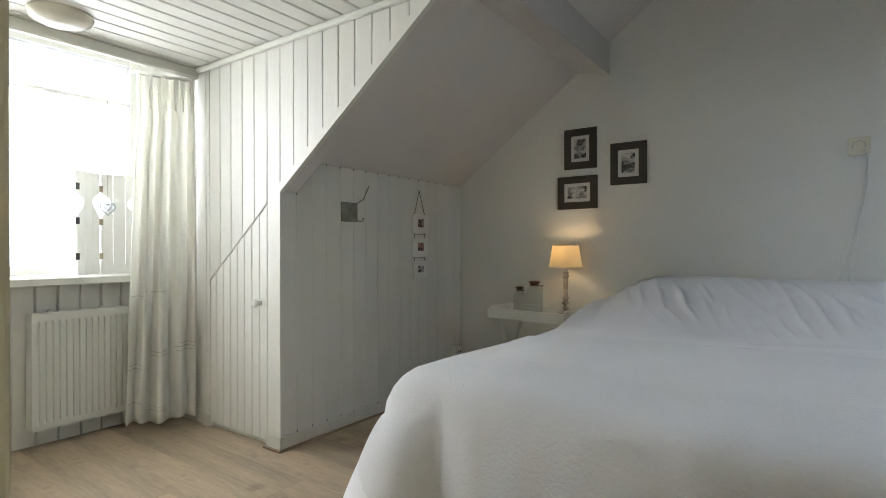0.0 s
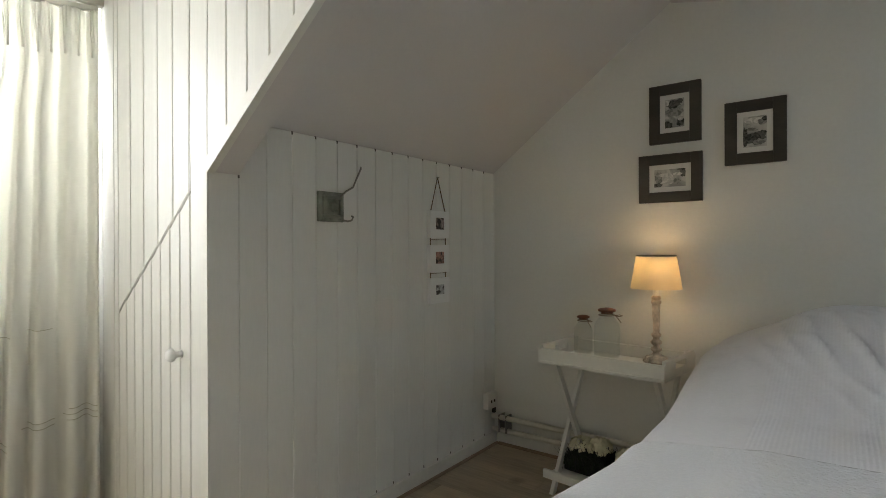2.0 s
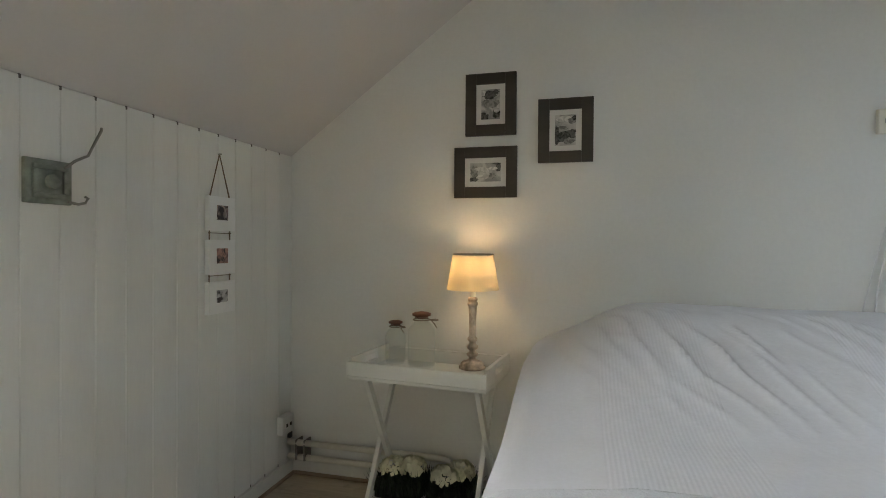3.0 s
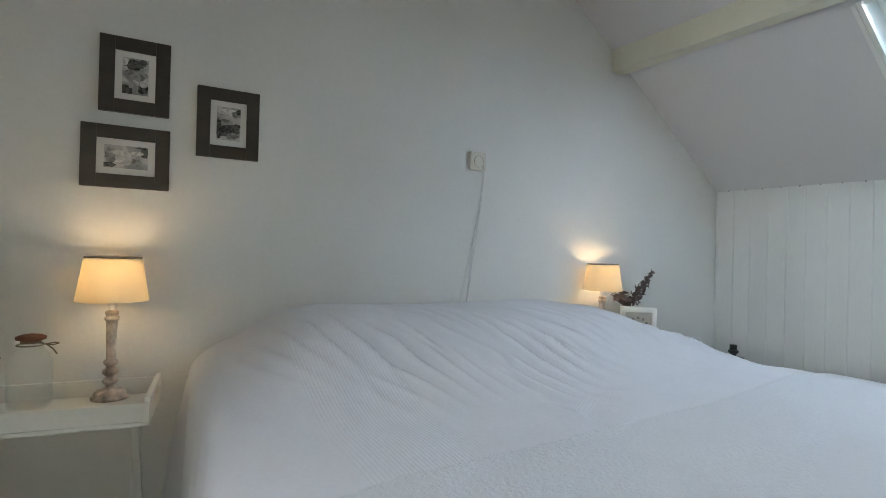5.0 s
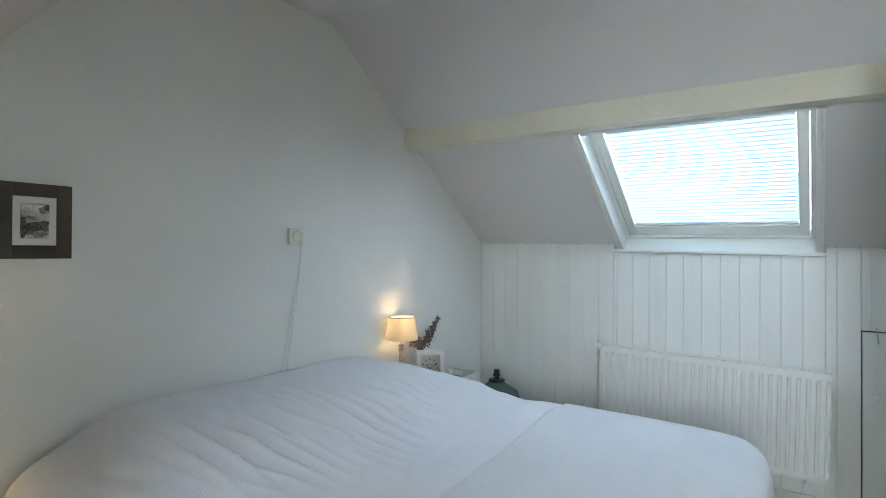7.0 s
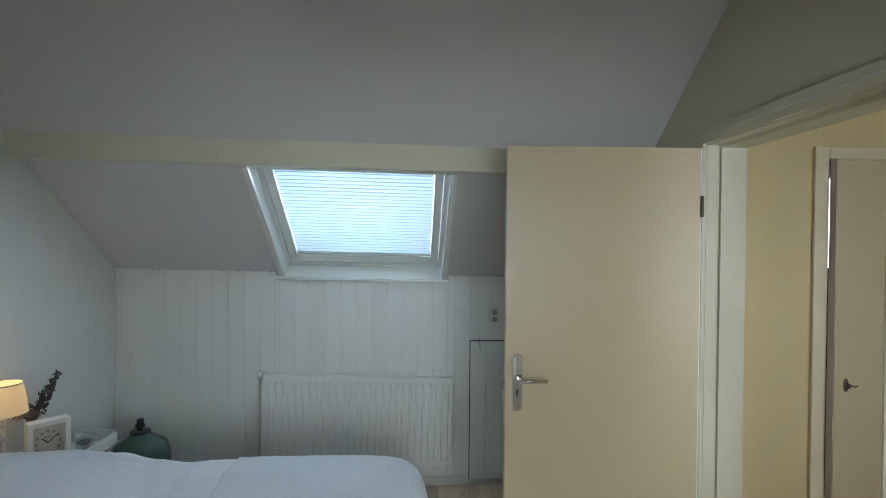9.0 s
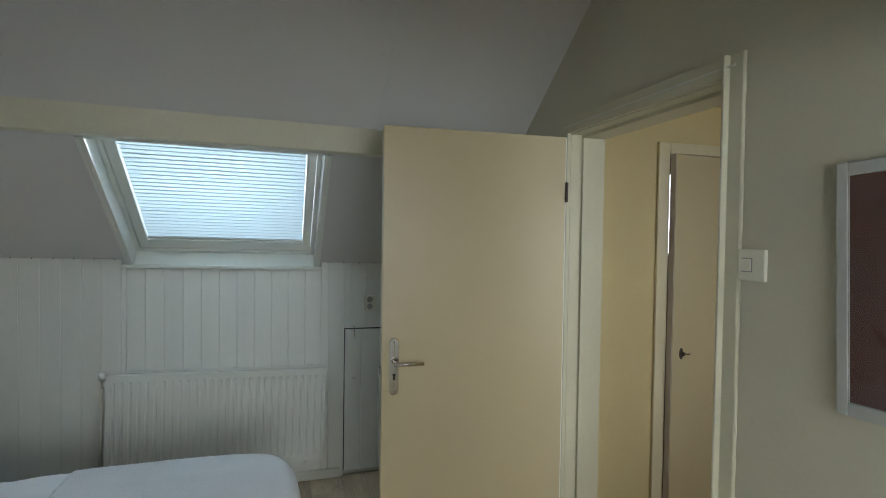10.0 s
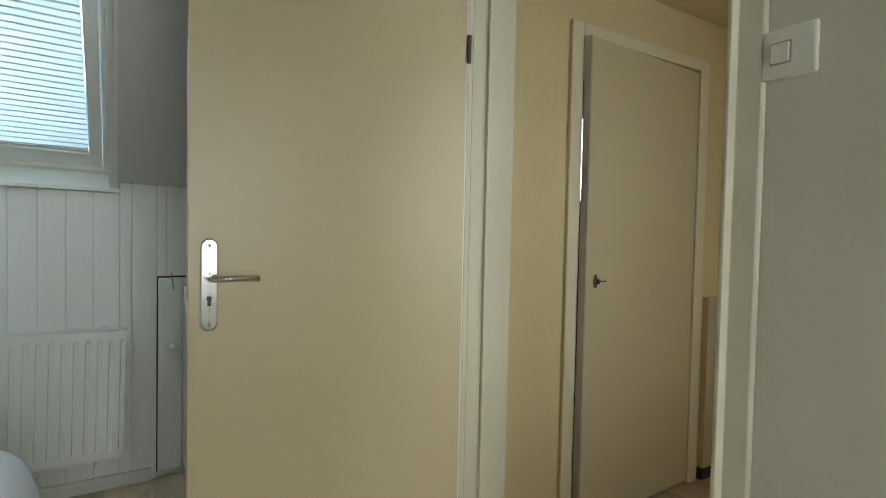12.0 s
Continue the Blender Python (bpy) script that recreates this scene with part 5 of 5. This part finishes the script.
# ---- skirtings ----
setting("baseboard_west", boxes((0.0, 0.014, CY, -0.002, 0, 0.062)), SKIRT, "white skirting along the dormer side", "baseboard", 0.003)
setting("baseboard_cheek", boxes((-0.10, 0.014, CY - 0.014, CY, 0, 0.062), (-0.66, -0.60, CY - 0.014, CY, 0, 0.062)), SKIRT, "white skirting block at the cheek corner", "baseboard", 0.003)
setting("trim_floor_bead", boxes((0.014, 0.030, CY - 0.03, -0.002, 0, 0.010), (-0.10, 0.030, CY - 0.030, CY - 0.0145, 0, 0.010), (0.03, 0.75, -0.030, -0.016, 0, 0.014)), WOODTRIM, "brown quadrant bead along the floor", "trim", 0.004)
setting("baseboard_north", boxes((0.016, 1.1, -0.014, -0.001, 0, 0.06), (3.0, EX - 0.002, -0.014, -0.001, 0, 0.06)), SKIRT, "white skirting of the gable wall", "baseboard", 0.003)
setting("baseboard_east", boxes((EX - 0.014, EX + 0.001, -2.30, -0.016, 0, 0.062), (EX - 0.014, EX + 0.001, DY + 0.002, -2.77, 0, 0.062)), SKIRT, "white skirting under the radiator", "baseboard", 0.003)
setting("baseboard_south", boxes((0.1, 1.72, DY, DY + 0.014, 0, 0.062)), SKIRT, "white skirting of the door wall", "baseboard", 0.003)
setting("threshold", boxes((1.774, 2.612, HY, DY, -0.011, 0.006)), WOODTRIM, "dark wooden threshold", "threshold", 0.003)

# ---- wall boards ----
# knee wall under the dormer-side slope
y = CY
i = 0
while y < -0.01:
    y1 = min(y + 0.098, -0.002)
    top, top1 = (1.248, 1.248) if y < CY + 0.09 else (1.248, 1.409) if y < CY + 0.19 else (1.409, 1.409)
    bm = bmesh.new()
    prism(bm, [(y + 0.0002, 0.0), (y1 - 0.0002, 0.0), (y1 - 0.0002, top1), (y + 0.0002, top)], Matrix(((0, 0, 1, -0.02), (1, 0, 0, 0), (0, 1, 0, 0), (0, 0, 0, 1))), 0.02, 0.0026)
    part("plank", bm, PLANK, wall_west)
    y = y1
# cheek
x = -1.035
while x < 0.93:
    x1 = min(x + 0.0995, 0.95)
    if x < -0.605:
        x1 = min(x1, -0.602)
    elif x < -0.101:
        x1 = min(x + 0.0995, -0.10)
    elif x < 0.0:
        x1 = min(x1, 0.0)
    if x < -0.602:
        lo = (0.0, 0.0)
    elif x < -0.1005:
        lo = (dtop(x) + 0.003, dtop(x1) + 0.003)
    elif x < -0.0005:
        lo = (0.0, 0.0)
    else:
        lo = (1.252 + 0.745 * x, 1.252 + 0.745 * x1)
    if lo[1] < 1.93:
        bm = bmesh.new()
        prism(bm, [(x + 0.0012, lo[0]), (x1 - 0.0012, lo[1]), (x1 - 0.0012, 1.96), (x + 0.0012, 1.96)], MCF, 0.02, 0.003)
        part("plank", bm, PLANK, wall_cheek)
    x = x1
# raking edge board along the opening
bm = bmesh.new()
prism(bm, [(0.0, 1.238), (0.93, 1.238 + 0.745 * 0.93), (0.93, 1.285 + 0.745 * 0.93), (0.0, 1.285)], MCF, 0.0235)
part("raking_board", bm, TRIM, wall_cheek, "white raking edge board")
part("corner_bead", boxes((-0.034, 0.003, CY - 0.004, CY + 0.0, 0.062, 1.25)), TRIM, wall_cheek, "white corner bead")
# skylight knee wall
y = DY + 0.002
while y < -0.01:
    y1 = min(y + 0.1015, -0.002)
    if -2.80 < y < -2.30:
        z0 = 0.979
    else:
        z0 = 0.0
    if y < -2.77 < y1:
        y1 = -2.77
    for cut in (-2.322, -2.172, -1.032):
        if y < cut - 0.002 and cut < y1:
            y1 = cut
    if y >= -2.771 and y1 <= -2.321:
        z0 = 0.979
    elif z0:
        z0 = 0.0
    ym = (y + y1) / 2
    z1 = 1.384 + DROP * (ym + 1.03) if -2.172 < ym < -1.032 else 1.452 + DROP * ym
    bm = bmesh.new()
    prism(bm, [(y + 0.0002, z0), (y1 - 0.0002, z0), (y1 - 0.0002, z1), (y + 0.0002, z1)], Matrix(((0, 0, -1, EX + 0.02), (1, 0, 0, 0), (0, 1, 0, 0), (0, 0, 0, 1))), 0.02, 0.0026)
    part("plank", bm, PLANK, wall_east)
    y = y1
# small dark boxes that paint the shade where the grooves end
bm = bmesh.new()
y = CY + 0.098
while y < -0.02:
    zt = 1.240 if y < CY + 0.1 else 1.406
    box(bm, -0.004, 0.0008, y - 0.0028, y + 0.0028, zt - 0.006, zt + 0.004)
    box(bm, -0.004, 0.0008, y - 0.0026, y + 0.0026, 0.062, 0.071)
    y += 0.098
part("groove_notches", bm, NOTCH, wall_west, "dark boxes painting the shade where grooves end")["kind"] = "stuff"
bm = bmesh.new()
y = DY + 0.002 + 0.1015
while y < -0.03:
    if not -2.2 < y < -1.0:
        zt = 1.452 + DROP * y
        box(bm, EX - 0.001, EX + 0.004, y - 0.0028, y + 0.0028, zt - 0.005, zt + 0.002)
    y += 0.1015
part("groove_notches", bm, NOTCH, wall_east, "dark boxes painting the shade where grooves end")["kind"] = "stuff"
# wall below the dormer sill
y = DY + 0.01
while y < CY - 0.03:
    y1 = min(y + 0.098, CY - 0.004)
    bm = bmesh.new()
    prism(bm, [(y + 0.003, 0.0), (y1 - 0.003, 0.0), (y1 - 0.003, 0.79), (y + 0.003, 0.79)], Matrix(((0, 0, 1, -1.05), (1, 0, 0, 0), (0, 1, 0, 0), (0, 0, 0, 1))), 0.018, 0.006)
    part("plank", bm, PLANK, window_wall)
    y = y1

# ---- floor boards ----
def board_mesh(length):
    fb = bmesh.new()
    prism(fb, [(0.0003, 0.0003), (length - 0.0003, 0.0003), (length - 0.0003, 0.1917), (0.0003, 0.1917)], Matrix.Translation((0, 0, -0.012)), 0.012, 0.0008)
    return finish(fb, "floor_board", OAK)


board = board_mesh(1.28)
row = 0
y = -4.992
while y < -0.01:
    west, east = (-1.05, 4.08) if y + 0.19 > HY else (0.95, 4.1)
    x = west - 0.05 - (row * 0.47) % 1.28
    while x < east - 0.03:
        a, b = max(x, west), min(x + 1.28, east)
        if b - a > 0.02:
            full = b - a > 1.279
            piece("floor_board", board if full else board_mesh(b - a), floor, Matrix.Translation((a, y, 0)))
        x += 1.28
    y += 0.192
    row += 1
